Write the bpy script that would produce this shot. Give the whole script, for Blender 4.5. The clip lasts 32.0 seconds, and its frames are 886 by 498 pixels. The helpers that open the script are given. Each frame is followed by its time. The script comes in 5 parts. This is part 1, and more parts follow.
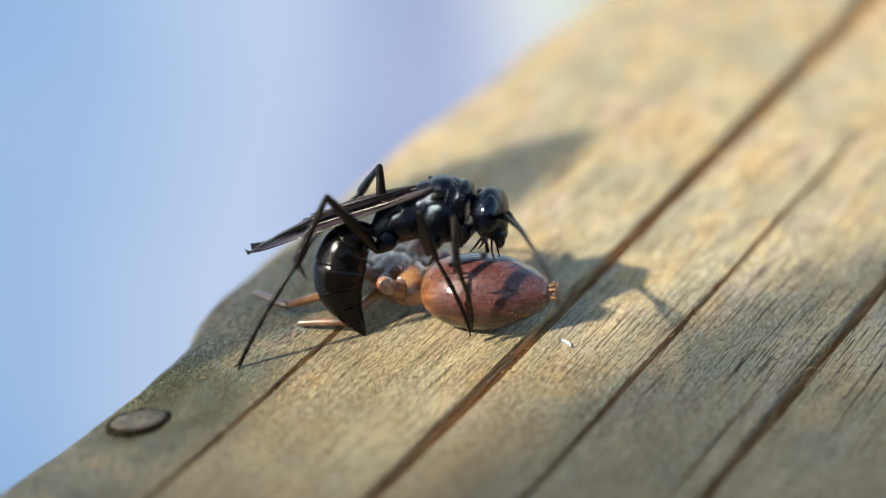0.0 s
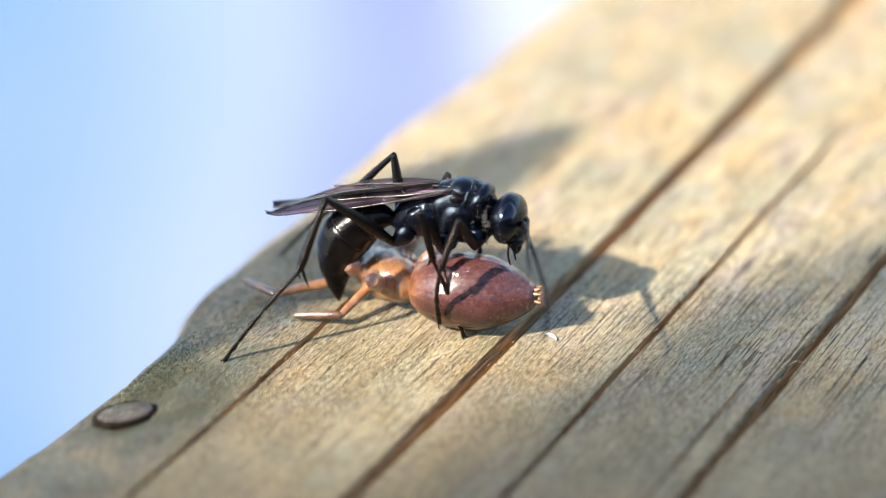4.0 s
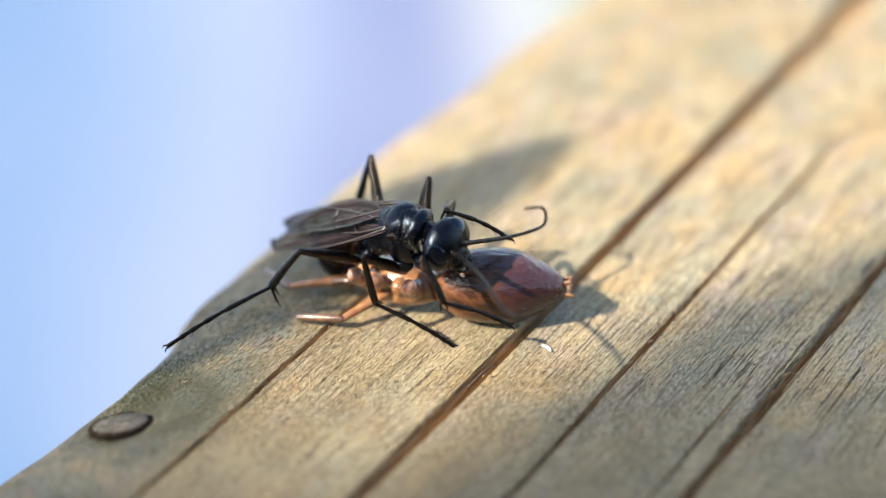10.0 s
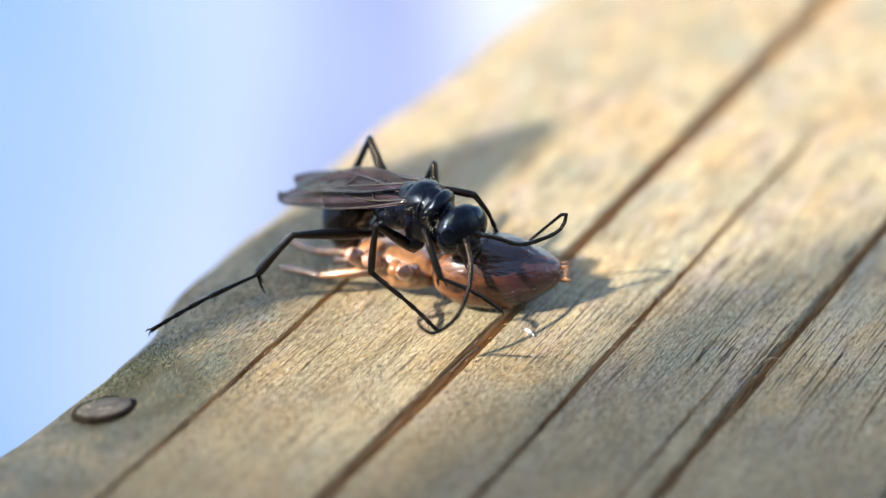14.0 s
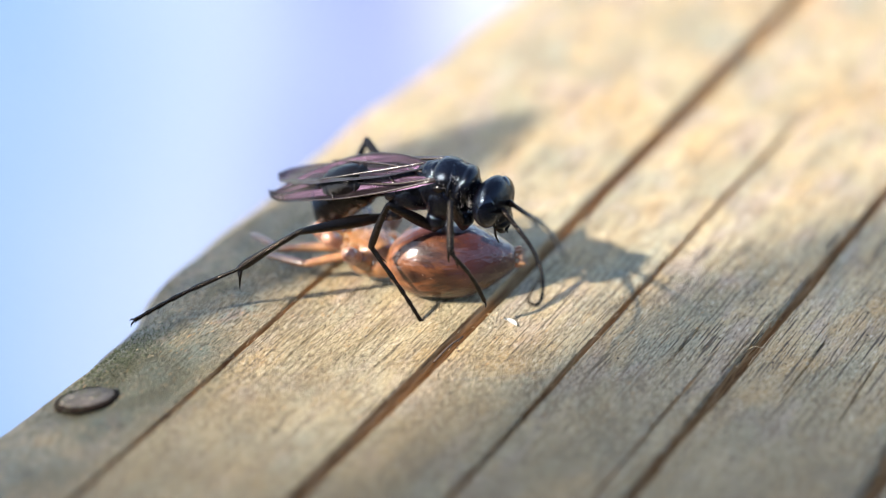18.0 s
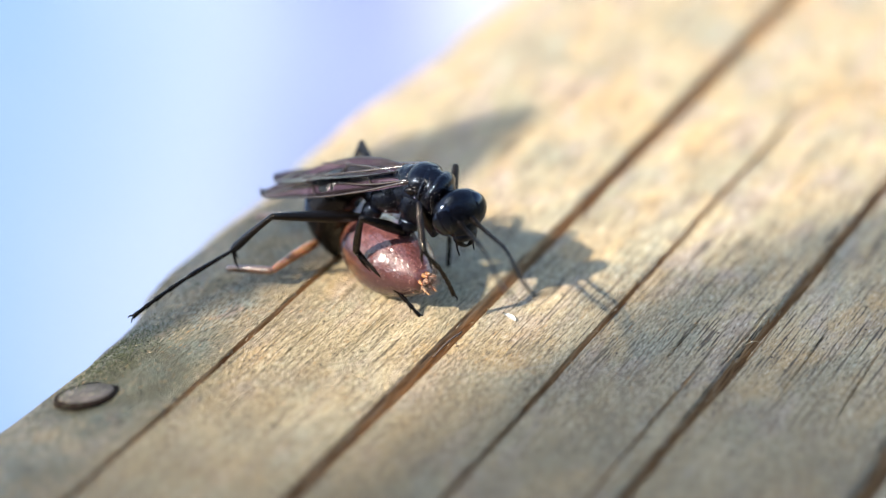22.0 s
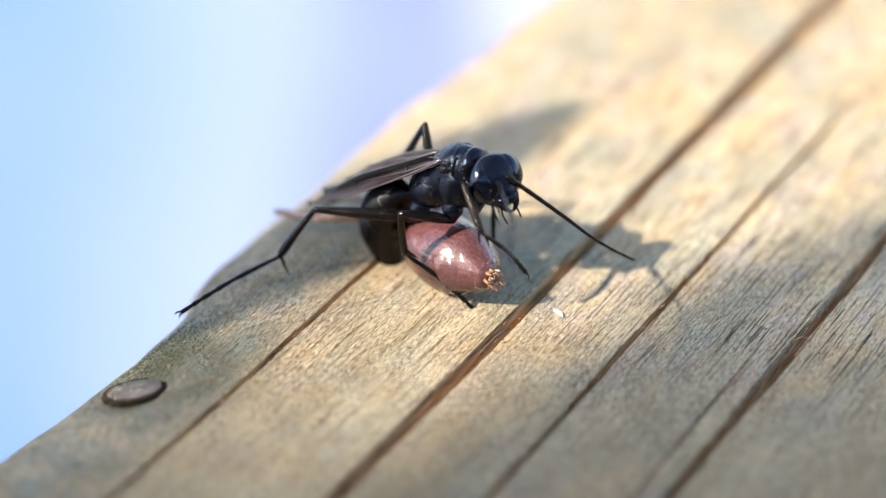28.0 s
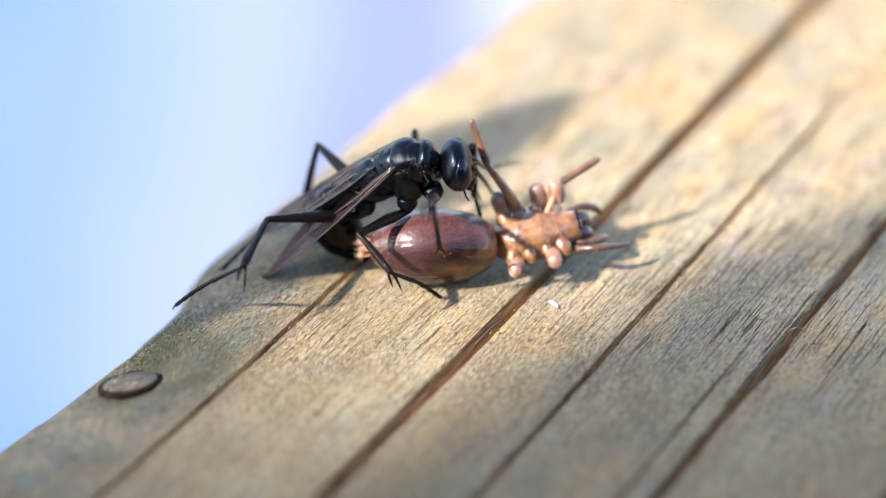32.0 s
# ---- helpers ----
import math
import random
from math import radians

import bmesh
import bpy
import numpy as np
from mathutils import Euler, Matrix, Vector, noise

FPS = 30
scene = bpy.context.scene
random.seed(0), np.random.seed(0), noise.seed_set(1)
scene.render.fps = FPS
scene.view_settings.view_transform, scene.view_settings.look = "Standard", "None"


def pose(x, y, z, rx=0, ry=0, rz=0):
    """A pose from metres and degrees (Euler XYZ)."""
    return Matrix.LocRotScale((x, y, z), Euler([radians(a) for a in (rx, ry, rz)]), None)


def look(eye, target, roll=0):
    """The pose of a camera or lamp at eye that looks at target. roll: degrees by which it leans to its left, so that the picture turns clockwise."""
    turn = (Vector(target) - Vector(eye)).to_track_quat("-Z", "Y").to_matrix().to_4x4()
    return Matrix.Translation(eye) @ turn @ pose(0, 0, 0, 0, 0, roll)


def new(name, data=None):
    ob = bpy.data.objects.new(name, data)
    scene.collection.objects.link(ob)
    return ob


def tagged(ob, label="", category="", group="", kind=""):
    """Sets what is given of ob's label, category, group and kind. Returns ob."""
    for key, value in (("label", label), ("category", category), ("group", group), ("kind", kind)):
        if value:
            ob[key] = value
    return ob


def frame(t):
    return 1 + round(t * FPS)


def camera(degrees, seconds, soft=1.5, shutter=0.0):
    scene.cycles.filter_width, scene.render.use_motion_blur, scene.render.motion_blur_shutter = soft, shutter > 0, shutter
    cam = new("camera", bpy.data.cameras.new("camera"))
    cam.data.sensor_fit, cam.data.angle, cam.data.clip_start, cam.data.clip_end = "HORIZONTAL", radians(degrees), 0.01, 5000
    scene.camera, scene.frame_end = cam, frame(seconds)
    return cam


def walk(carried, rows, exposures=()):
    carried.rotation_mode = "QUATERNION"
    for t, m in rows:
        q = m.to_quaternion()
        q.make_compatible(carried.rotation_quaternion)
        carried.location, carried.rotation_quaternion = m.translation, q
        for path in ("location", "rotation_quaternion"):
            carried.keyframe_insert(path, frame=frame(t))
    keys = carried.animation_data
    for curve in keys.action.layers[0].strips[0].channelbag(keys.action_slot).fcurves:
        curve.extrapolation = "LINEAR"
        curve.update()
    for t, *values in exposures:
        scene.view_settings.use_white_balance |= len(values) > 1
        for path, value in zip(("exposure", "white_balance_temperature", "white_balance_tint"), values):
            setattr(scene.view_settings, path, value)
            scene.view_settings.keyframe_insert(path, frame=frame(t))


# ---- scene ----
MM = 0.001
cam = camera(20.0, 32.0, soft=1.05, shutter=0.5)
cam.data.dof.use_dof = True
cam.data.dof.focus_distance = 0.1154
cam.data.dof.aperture_fstop = 18.0

EYE, TILT = Vector((0.0, -0.106705, 0.062180)), 30.2308


def aim(turn, tilt, lean, closer):
    """A hand-held camera pose: degrees to the right, down and of lean, millimetres closer."""
    ahead = Vector((0, math.cos(radians(TILT)), -math.sin(radians(TILT))))
    m = Matrix.Translation(EYE + ahead * closer * MM)
    m = m @ Matrix.Rotation(radians(-turn), 4, "Z") @ Matrix.Rotation(radians(90 - tilt), 4, "X")
    return m @ Matrix.Rotation(radians(-lean), 4, "Z")


walk(cam, [
    (0, aim(-0.4667, 30.1197, 0.4071, 0.777)),
    (0.5, aim(-0.5783, 30.2258, 0.4672, 0.830)),
    (1, aim(-0.7306, 30.2301, 0.4995, 0.769)),
    (1.5, aim(-0.7546, 30.2701, 0.4975, 0.733)),
    (2, aim(-0.8211, 30.2976, 0.5272, 0.778)),
    (2.5, aim(-0.8110, 30.3148, 0.5119, 0.679)),
    (3, aim(-0.6091, 30.3089, 0.3717, 0.600)),
    (3.5, aim(-0.3553, 30.2690, 0.2475, 0.591)),
    (4, aim(-0.1014, 30.2666, 0.1232, 0.463)),
    (4.5, aim(0.0067, 30.2080, 0.0509, 0.480)),
    (6.5, aim(0.3629, 30.2413, -0.1188, 0.438)),
    (7, aim(0.2041, 30.1734, -0.0522, 0.379)),
    (7.5, aim(0.1048, 30.2411, -0.0013, 0.171)),
    (8, aim(-0.1032, 30.0479, 0.0734, -0.089)),
    (8.5, aim(0.0183, 29.9789, 0.0526, -0.081)),
    (9, aim(0.1272, 29.9846, -0.0146, 0.138)),
    (9.5, aim(0.0698, 30.0183, 0.0441, 0.116)),
    (10, aim(0.0370, 30.0043, 0.0343, 0.149)),
    (10.5, aim(-0.0079, 30.0241, 0.0604, 0.149)),
    (11, aim(-0.0693, 30.0941, 0.0473, 0.316)),
    (11.5, aim(-0.1128, 30.1912, 0.0628, -0.004)),
    (12, aim(0.0000, 30.2308, 0.0000, -0.000)),
    (12.5, aim(0.0602, 30.1975, -0.0169, 0.022)),
    (13, aim(0.2096, 30.2560, -0.1149, -0.059)),
    (13.5, aim(0.4053, 30.3424, -0.2483, -0.012)),
    (15.5, aim(0.5758, 30.3669, -0.2948, -0.114)),
    (16, aim(0.7456, 30.4326, -0.3378, -0.034)),
    (16.5, aim(0.9302, 30.5457, -0.4291, -0.047)),
    (17, aim(0.8959, 30.5083, -0.3569, 0.031)),
    (17.5, aim(0.8694, 30.5363, -0.3476, -0.014)),
    (18, aim(0.9306, 30.5850, -0.3920, -0.083)),
    (18.5, aim(1.0070, 30.6220, -0.4135, -0.326)),
    (19, aim(1.2385, 30.5142, -0.5214, -0.424)),
    (19.5, aim(1.3652, 30.5292, -0.5750, -0.365)),
    (20, aim(1.4564, 30.5928, -0.6294, -0.305)),
    (20.5, aim(1.4589, 30.6454, -0.6045, -0.365)),
    (21, aim(1.4421, 30.7175, -0.5810, -0.344)),
    (21.5, aim(1.3065, 30.7061, -0.4832, -0.248)),
    (22, aim(0.9637, 30.6903, -0.2969, -0.169)),
    (22.5, aim(0.6046, 30.7542, -0.0880, -0.185)),
    (23, aim(0.3449, 30.8098, 0.0580, -0.080)),
    (23.5, aim(0.0875, 30.7681, 0.1891, -0.213)),
    (24, aim(-0.0506, 30.7329, 0.2875, -0.113)),
    (24.5, aim(-0.1839, 30.7303, 0.3436, -0.027)),
    (25, aim(-0.2455, 30.7028, 0.3594, -0.082)),
    (25.5, aim(-0.2773, 30.7044, 0.3576, -0.159)),
    (27.5, aim(-0.1809, 30.7837, 0.3378, -0.164)),
    (28, aim(-0.2840, 30.7781, 0.4180, -0.142)),
    (28.5, aim(-0.3117, 30.8309, 0.4821, -0.163)),
    (29, aim(-0.3029, 30.8678, 0.4600, -0.257)),
    (29.5, aim(-0.2504, 30.8869, 0.4333, -0.287)),
    (30, aim(-0.1388, 30.9872, 0.3822, -0.328)),
    (30.5, aim(-0.1331, 30.9843, 0.3812, -0.437)),
    (31, aim(-0.1538, 30.9215, 0.4203, -0.507)),
    (31.5, aim(-0.1587, 30.9261, 0.4356, -0.410)),
    (32, aim(-0.1550, 30.9724, 0.4983, -0.266)),
], exposures=[(0, 1.48, 7010, 4), (1, 1.54, 6860, 5), (2, 1.61, 6460, 6), (3, 1.81, 6460, 5), (4, 1.89, 6610, 9), (7, 1.91, 6810, 11), (9, 1.71, 6860, 10), (12, 1.9, 6910, 9), (13, 1.87, 6710, 9), (16, 1.85, 6570, 10), (19, 1.93, 6520, 12), (22, 1.95, 6520, 11), (25, 1.97, 6520, 12), (28, 2.01, 6520, 13), (32, 1.95, 6470, 15)])

# ---- light ----
SUN = Vector((-0.665, -0.405, 0.628)).normalized()
world = bpy.data.worlds.new("sky")
scene.world = world
world.use_nodes = True
sky = world.node_tree.nodes.new("ShaderNodeTexSky")
sky.sky_type, sky.sun_disc = "NISHITA", False
sky.sun_elevation, sky.sun_rotation = math.asin(SUN.z), math.atan2(SUN.x, SUN.y)
back = world.node_tree.nodes["Background"]
back.inputs["Strength"].default_value = 0.15
world.node_tree.links.new(sky.outputs[0], back.inputs["Color"])
sun_data = bpy.data.lights.new("sun", "SUN")
sun_data.energy, sun_data.angle, sun_data.color = 5.0, radians(1.7), (1.0, 0.93, 0.82)
sun = new("sun", sun_data)
sun.matrix_world = look(SUN * 3, (0, 0, 0))


# ---- materials ----
class Mat:
    """A node material with short ways to add nodes."""

    def __init__(self, name, rough=0.5, metal=0.0, spec=0.5):
        self.m = bpy.data.materials.new(name)
        self.m.use_nodes = True
        self.n, self.l = self.m.node_tree.nodes, self.m.node_tree.links
        self.b = self.n["Principled BSDF"]
        self.set("Roughness", rough), self.set("Metallic", metal), self.set("Specular IOR Level", spec)

    def set(self, socket, value):
        if isinstance(value, bpy.types.NodeSocket):
            self.l.new(value, self.b.inputs[socket])
        else:
            self.b.inputs[socket].default_value = value
        return self

    def coords(self, scale=(1000, 1000, 1000), kind="Object", at=(0, 0, 0)):
        tc, mp = self.n.new("ShaderNodeTexCoord"), self.n.new("ShaderNodeMapping")
        mp.inputs["Scale"].default_value, mp.inputs["Location"].default_value = scale, at
        self.l.new(tc.outputs[kind], mp.inputs["Vector"])
        return mp.outputs["Vector"]

    def noise(self, vec, scale=1.0, detail=3.0, rough=0.55, warp=0.0):
        t = self.n.new("ShaderNodeTexNoise")
        for key, v in (("Scale", scale), ("Detail", detail), ("Roughness", rough), ("Distortion", warp)):
            t.inputs[key].default_value = v
        self.l.new(vec, t.inputs["Vector"])
        return t.outputs["Fac"]

    def ramp(self, fac, *stops):
        r = self.n.new("ShaderNodeValToRGB")
        els = r.color_ramp.elements
        while len(els) < len(stops):
            els.new(0.5)
        for e, (p, c) in zip(els, stops):
            e.position, e.color = p, (*(c if isinstance(c, tuple) else (c, c, c)), 1)
        self.l.new(fac, r.inputs["Fac"])
        return r.outputs["Color"]

    def mix(self, fac, a, b, how="MIX"):
        x = self.n.new("ShaderNodeMix")
        x.data_type, x.blend_type = "RGBA", how
        for sock, v in ((x.inputs[0], fac), (x.inputs[6], a), (x.inputs[7], b)):
            if isinstance(v, bpy.types.NodeSocket):
                self.l.new(v, sock)
            else:
                sock.default_value = (*v, 1) if isinstance(v, tuple) else v
        return x.outputs[2]

    def axis(self, vec, which):
        s = self.n.new("ShaderNodeSeparateXYZ")
        self.l.new(vec, s.inputs[0])
        return s.outputs[which]

    def bump(self, height, depth, strength=1.0):
        b = self.n.new("ShaderNodeBump")
        b.inputs["Distance"].default_value, b.inputs["Strength"].default_value = depth, strength
        self.l.new(height, b.inputs["Height"])
        return self.set("Normal", b.outputs["Normal"])


def weathered_wood():
    w = Mat("weathered pine", 0.7, spec=0.3)
    mm = w.coords()
    streak = w.noise(w.coords((2600, 11500, 11500)), 1.0, 5, 0.65, 0.3)      # fibres, a fifth of a millimetre across
    long = w.noise(w.coords((260, 8500, 8500), at=(3, 5, 1)), 1.0, 4, 0.6)
    broad = w.noise(w.coords((40, 220, 220)), 1.0, 3, 0.5, 0.8)            # bands of early and late wood
    patch = w.noise(w.coords((160, 260, 260)), 1.0, 4, 0.62, 0.5)
    patch2 = w.noise(w.coords((150, 300, 300), at=(31, 7, 3)), 1.0, 4, 0.62, 0.5)
    speck = w.noise(w.coords((2400, 4200, 4200)), 1.0, 5, 0.7)
    base = w.ramp(broad, (0.25, (0.48, 0.355, 0.18)), (0.5, (0.53, 0.42, 0.235)), (0.75, (0.44, 0.355, 0.205)))
    base = w.mix(w.ramp(patch, (0.46, 0.0), (0.60, 0.75)), base, (0.50, 0.32, 0.13))      # warm resin stain
    base = w.mix(w.ramp(patch2, (0.46, 0.0), (0.60, 0.7)), base, (0.28, 0.27, 0.175))     # grey-green weathering
    algae = w.noise(w.coords((90, 210, 210), at=(9, 2, 5)), 1.0, 4, 0.65, 0.8)
    base = w.mix(w.ramp(algae, (0.52, 0.0), (0.65, 0.55)), base, (0.255, 0.285, 0.225))        # pale green bloom
    rosy = w.noise(w.coords((210, 480, 480), at=(4, 19, 2)), 1.0, 4, 0.62, 0.6)
    base = w.mix(w.ramp(rosy, (0.50, 0.0), (0.64, 0.5)), base, (0.40, 0.31, 0.28))         # pinkish grey
    grime = w.noise(w.coords((420, 620, 620), at=(1, 8, 5)), 1.0, 5, 0.7, 0.6)
    base = w.mix(w.ramp(grime, (0.50, 0.0), (0.66, 0.55)), base, (0.20, 0.15, 0.085))        # brown grime
    base = w.mix(w.ramp(streak, (0.36, 0.85), (0.46, 0.0)), base, (0.10, 0.072, 0.04))        # dark fibre gaps
    base = w.mix(w.ramp(streak, (0.54, 0.0), (0.66, 0.8)), base, (0.68, 0.60, 0.46))         # pale raised fibres
    base = w.mix(w.ramp(long, (0.39, 1.0), (0.455, 0.0)), base, (0.06, 0.04, 0.022))          # fine checks
    base = w.mix(w.ramp(speck, (0.58, 0.0), (0.7, 0.55)), base, (0.21, 0.17, 0.105))
    # uneven grey-brown grime between the fibres, plus near-end shade put into the colour
    near_dim = w.n.new("ShaderNodeMapRange")
    near_dim.inputs[1].default_value, near_dim.inputs[2].default_value = 3.0, -7.0
    w.l.new(w.axis(mm, 0), near_dim.inputs[0])
    shade_grime = w.noise(w.coords((120, 300, 300), at=(6, 3, 1)), 1.0, 5, 0.65, 0.6)
    shade_grime = w.mix(1.0, w.ramp(shade_grime, (0.34, 0.2), (0.60, 0.75)), near_dim.outputs[0], "MULTIPLY")
    base = w.mix(shade_grime, base, w.ramp(streak, (0.34, (0.06, 0.042, 0.02)), (0.5, (0.23, 0.17, 0.085)), (0.68, (0.45, 0.36, 0.215))))
    # the worn arris is greyer and greener than the face
    v = w.axis(mm, 1)
    arris = w.ramp(w.noise(mm, 0.5, 4, 0.6), (0.35, 0.35), (0.6, 1.0))
    near = w.n.new("ShaderNodeMapRange")
    near.inputs[1].default_value, near.inputs[2].default_value = 1.2, 3.0
    w.l.new(v, near.inputs[0])
    arris = w.mix(1.0, arris, near.outputs[0], "MULTIPLY")
    worn = w.n.new("ShaderNodeMapRange")                                                    # fades out towards the far end
    worn.inputs[1].default_value, worn.inputs[2].default_value = 10.0, -2.0
    w.l.new(w.axis(mm, 0), worn.inputs[0])
    arris = w.mix(1.0, arris, worn.outputs[0], "MULTIPLY")
    lichen = w.noise(w.coords((330, 430, 430), at=(2, 2, 8)), 1.0, 4, 0.6, 0.7)
    worn_tone = w.ramp(lichen, (0.36, (0.15, 0.135, 0.075)), (0.46, (0.22, 0.20, 0.145)), (0.56, (0.215, 0.235, 0.19)), (0.66, (0.24, 0.185, 0.15)))
    base = w.mix(arris, base, w.mix(w.ramp(streak, (0.42, 0.0), (0.54, 1.0)), (0.06, 0.052, 0.03), worn_tone))
    # a brown knot beside the nail, and a dark stain round it
    knot = w.n.new("ShaderNodeVectorMath")
    knot.operation = "DISTANCE"
    w.l.new(w.coords((720, 1000, 600)), knot.inputs[0])
    knot.inputs[1].default_value = (-17.2 * 0.72, 4.1, 0.0)
    tenth = w.n.new("ShaderNodeMath")
    tenth.operation = "MULTIPLY"
    tenth.inputs[1].default_value = 0.1
    w.l.new(knot.outputs["Value"], tenth.inputs[0])
    curl = w.n.new("ShaderNodeMath")
    curl.operation = "MULTIPLY_ADD"
    curl.inputs[1].default_value = 0.16
    w.l.new(w.noise(w.coords((500, 900, 900), at=(3, 3, 3)), 1.0, 4, 0.6), curl.inputs[0]), w.l.new(tenth.outputs[0], curl.inputs[2])
    base = w.mix(w.ramp(curl.outputs[0], (0.10, 0.6), (0.16, 0.15), (0.22, 0.85), (0.30, 0.0)), base, (0.10, 0.064, 0.03))
    base = w.mix(w.ramp(curl.outputs[0], (0.26, 0.65), (0.5, 0.0)), base, (0.085, 0.09, 0.05))
    # dark and rusty flecks between the fibres
    fleck = w.noise(w.coords((2300, 6500, 6500), at=(7, 1, 4)), 1.0, 3, 0.6)
    base = w.mix(w.ramp(fleck, (0.30, 0.85), (0.38, 0.0)), base, (0.055, 0.036, 0.018))
    base = w.mix(w.ramp(fleck, (0.62, 0.0), (0.70, 0.6)), base, (0.50, 0.27, 0.10))
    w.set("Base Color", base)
    h = w.mix(0.4, streak, long)
    h = w.mix(0.3, h, speck)
    w.bump(h, 0.0008, 1.0)
    return w.m


def crack_wood():
    w = Mat("brown wood in the checks", 0.8, spec=0.2)
    s = w.noise(w.coords((400, 5000, 5000)), 1.0, 4, 0.6)
    w.set("Base Color", w.ramp(s, (0.35, (0.13, 0.068, 0.026)), (0.5, (0.28, 0.165, 0.07)), (0.68, (0.44, 0.29, 0.14))))
    w.bump(s, 0.0002)
    return w.m


def chitin(name, dark, light, rough, spec=0.5, grain=6.0, coat=0.0, depth=0.00004, tint=(1.0, 1.0, 1.0)):
    """Insect cuticle: pitted, with a thin polish over it."""
    c = Mat(name, rough, spec=spec)
    mm = c.coords()
    g = c.noise(mm, grain, 4, 0.6)
    c.set("Base Color", c.ramp(c.noise(mm, 1.3, 3), (0.35, dark), (0.7, light)))
    c.set("Roughness", c.ramp(c.noise(mm, grain * 0.35, 4, 0.65), (0.3, rough * 0.6), (0.7, min(1.0, rough * 1.5))))
    c.set("Coat Weight", coat), c.set("Coat Roughness", 0.06), c.set("Coat IOR", 1.4)
    c.set("Specular Tint", (*tint, 1.0))
    c.bump(g, depth, 0.9)
    return c.m


def prey_skin():
    p = Mat("spider abdomen skin", 0.36, spec=0.14)
    mm = p.coords()
    z, x = p.axis(mm, 2), p.axis(mm, 0)
    fine = p.noise(mm, 5.0, 4, 0.65)
    back = p.ramp(fine, (0.3, (0.034, 0.0118, 0.0115)), (0.5, (0.058, 0.0213, 0.020)), (0.75, (0.094, 0.040, 0.036)))
    band = p.noise(p.coords((260, 900, 900)), 1.0, 4, 0.6, 0.9)
    belly = p.ramp(band, (0.38, (0.005, 0.0018, 0.0014)), (0.5, (0.02, 0.0065, 0.003)), (0.66, (0.095, 0.033, 0.012)))
    under = p.n.new("ShaderNodeMapRange")
    under.inputs[1].default_value, under.inputs[2].default_value = 0.5, -0.7
    p.l.new(z, under.inputs[0])
    side = p.n.new("ShaderNodeMapRange")
    side.inputs[1].default_value, side.inputs[2].default_value = -1.7, -3.0
    p.l.new(x, side.inputs[0])
    rear = p.n.new("ShaderNodeMapRange")
    rear.inputs[1].default_value, rear.inputs[2].default_value = -0.4, 1.0
    p.l.new(x, rear.inputs[0])
    belly = p.mix(rear.outputs[0], belly, (0.028, 0.010, 0.011))
    skin = p.mix(under.outputs[0], back, belly)
    skin = p.mix(side.outputs[0], skin, p.ramp(band, (0.35, (0.07, 0.024, 0.010)), (0.65, (0.25, 0.10, 0.042))))
    p.set("Base Color", skin)
    p.set("Subsurface Weight", 0.08), p.set("Subsurface Radius", (1.0, 0.35, 0.2)), p.set("Subsurface Scale", 0.0006)
    p.set("Coat Weight", 0.85), p.set("Coat Roughness", 0.075)
    dent = p.n.new("ShaderNodeBump")
    dent.inputs["Distance"].default_value, dent.inputs["Strength"].default_value = 0.00014, 1.0
    p.l.new(p.noise(p.coords((700, 2600, 2600)), 1.0, 3, 0.5), dent.inputs["Height"]), p.l.new(dent.outputs["Normal"], p.b.inputs["Coat Normal"])
    p.bump(p.noise(mm, 8.0, 4, 0.6), 0.00003, 0.8)
    return p.m


def amber(name, a, b, sub=0.5):
    p = Mat(name, 0.3, spec=0.5)
    mm = p.coords()
    p.set("Base Color", p.ramp(p.noise(mm, 1.6, 4, 0.6), (0.35, a), (0.65, b)))
    p.set("Subsurface Weight", sub), p.set("Subsurface Radius", (1.0, 0.45, 0.2)), p.set("Subsurface Scale", 0.0011)
    p.set("Coat Weight", 0.8), p.set("Coat Roughness", 0.06)
    p.bump(p.noise(mm, 6.0, 3), 0.00005, 0.6)
    return p.m


def wing_film():
    f = Mat("smoky wing membrane", 0.36, spec=0.38)
    mm = f.coords()
    f.set("Base Color", f.ramp(f.noise(mm, 0.8, 3), (0.35, (0.010, 0.0075, 0.0085)), (0.7, (0.028, 0.021, 0.024))))
    f.set("Alpha", f.ramp(f.noise(mm, 0.5, 2), (0.3, 0.80), (0.7, 0.95)))
    f.set("Coat Weight", 0.3), f.set("Coat Roughness", 0.2), f.set("Coat IOR", 1.5)
    f.set("Thin Film Thickness", 358.0), f.set("Thin Film IOR", 1.54)
    f.bump(f.noise(f.coords((120, 1500, 1500)), 1.0, 2, 0.5, 0.3), 0.00016, 1.0)
    return f.m


def plain(name, color, rough=0.6, metal=0.0, vary=0.35, scale=3.0, spec=0.5):
    p = Mat(name, rough, metal, spec=spec)
    g = p.noise(p.coords(), scale, 4, 0.6)
    p.set("Base Color", p.ramp(g, (0.3, tuple(c * (1 - vary) for c in color)), (0.7, tuple(min(1, c * (1 + vary)) for c in color))))
    p.bump(g, 0.00005, 0.5)
    return p.m


def thin_leaf():
    """A green leaf, see-through by about a third to lighten the shade it casts."""
    f = Mat("green leaf", 0.5)
    f.set("Base Color", f.ramp(f.noise(f.coords((30, 30, 30)), 3.0, 4), (0.3, (0.045, 0.085, 0.02)), (0.7, (0.075, 0.13, 0.035))))
    f.set("Alpha", 0.64)
    return f.m


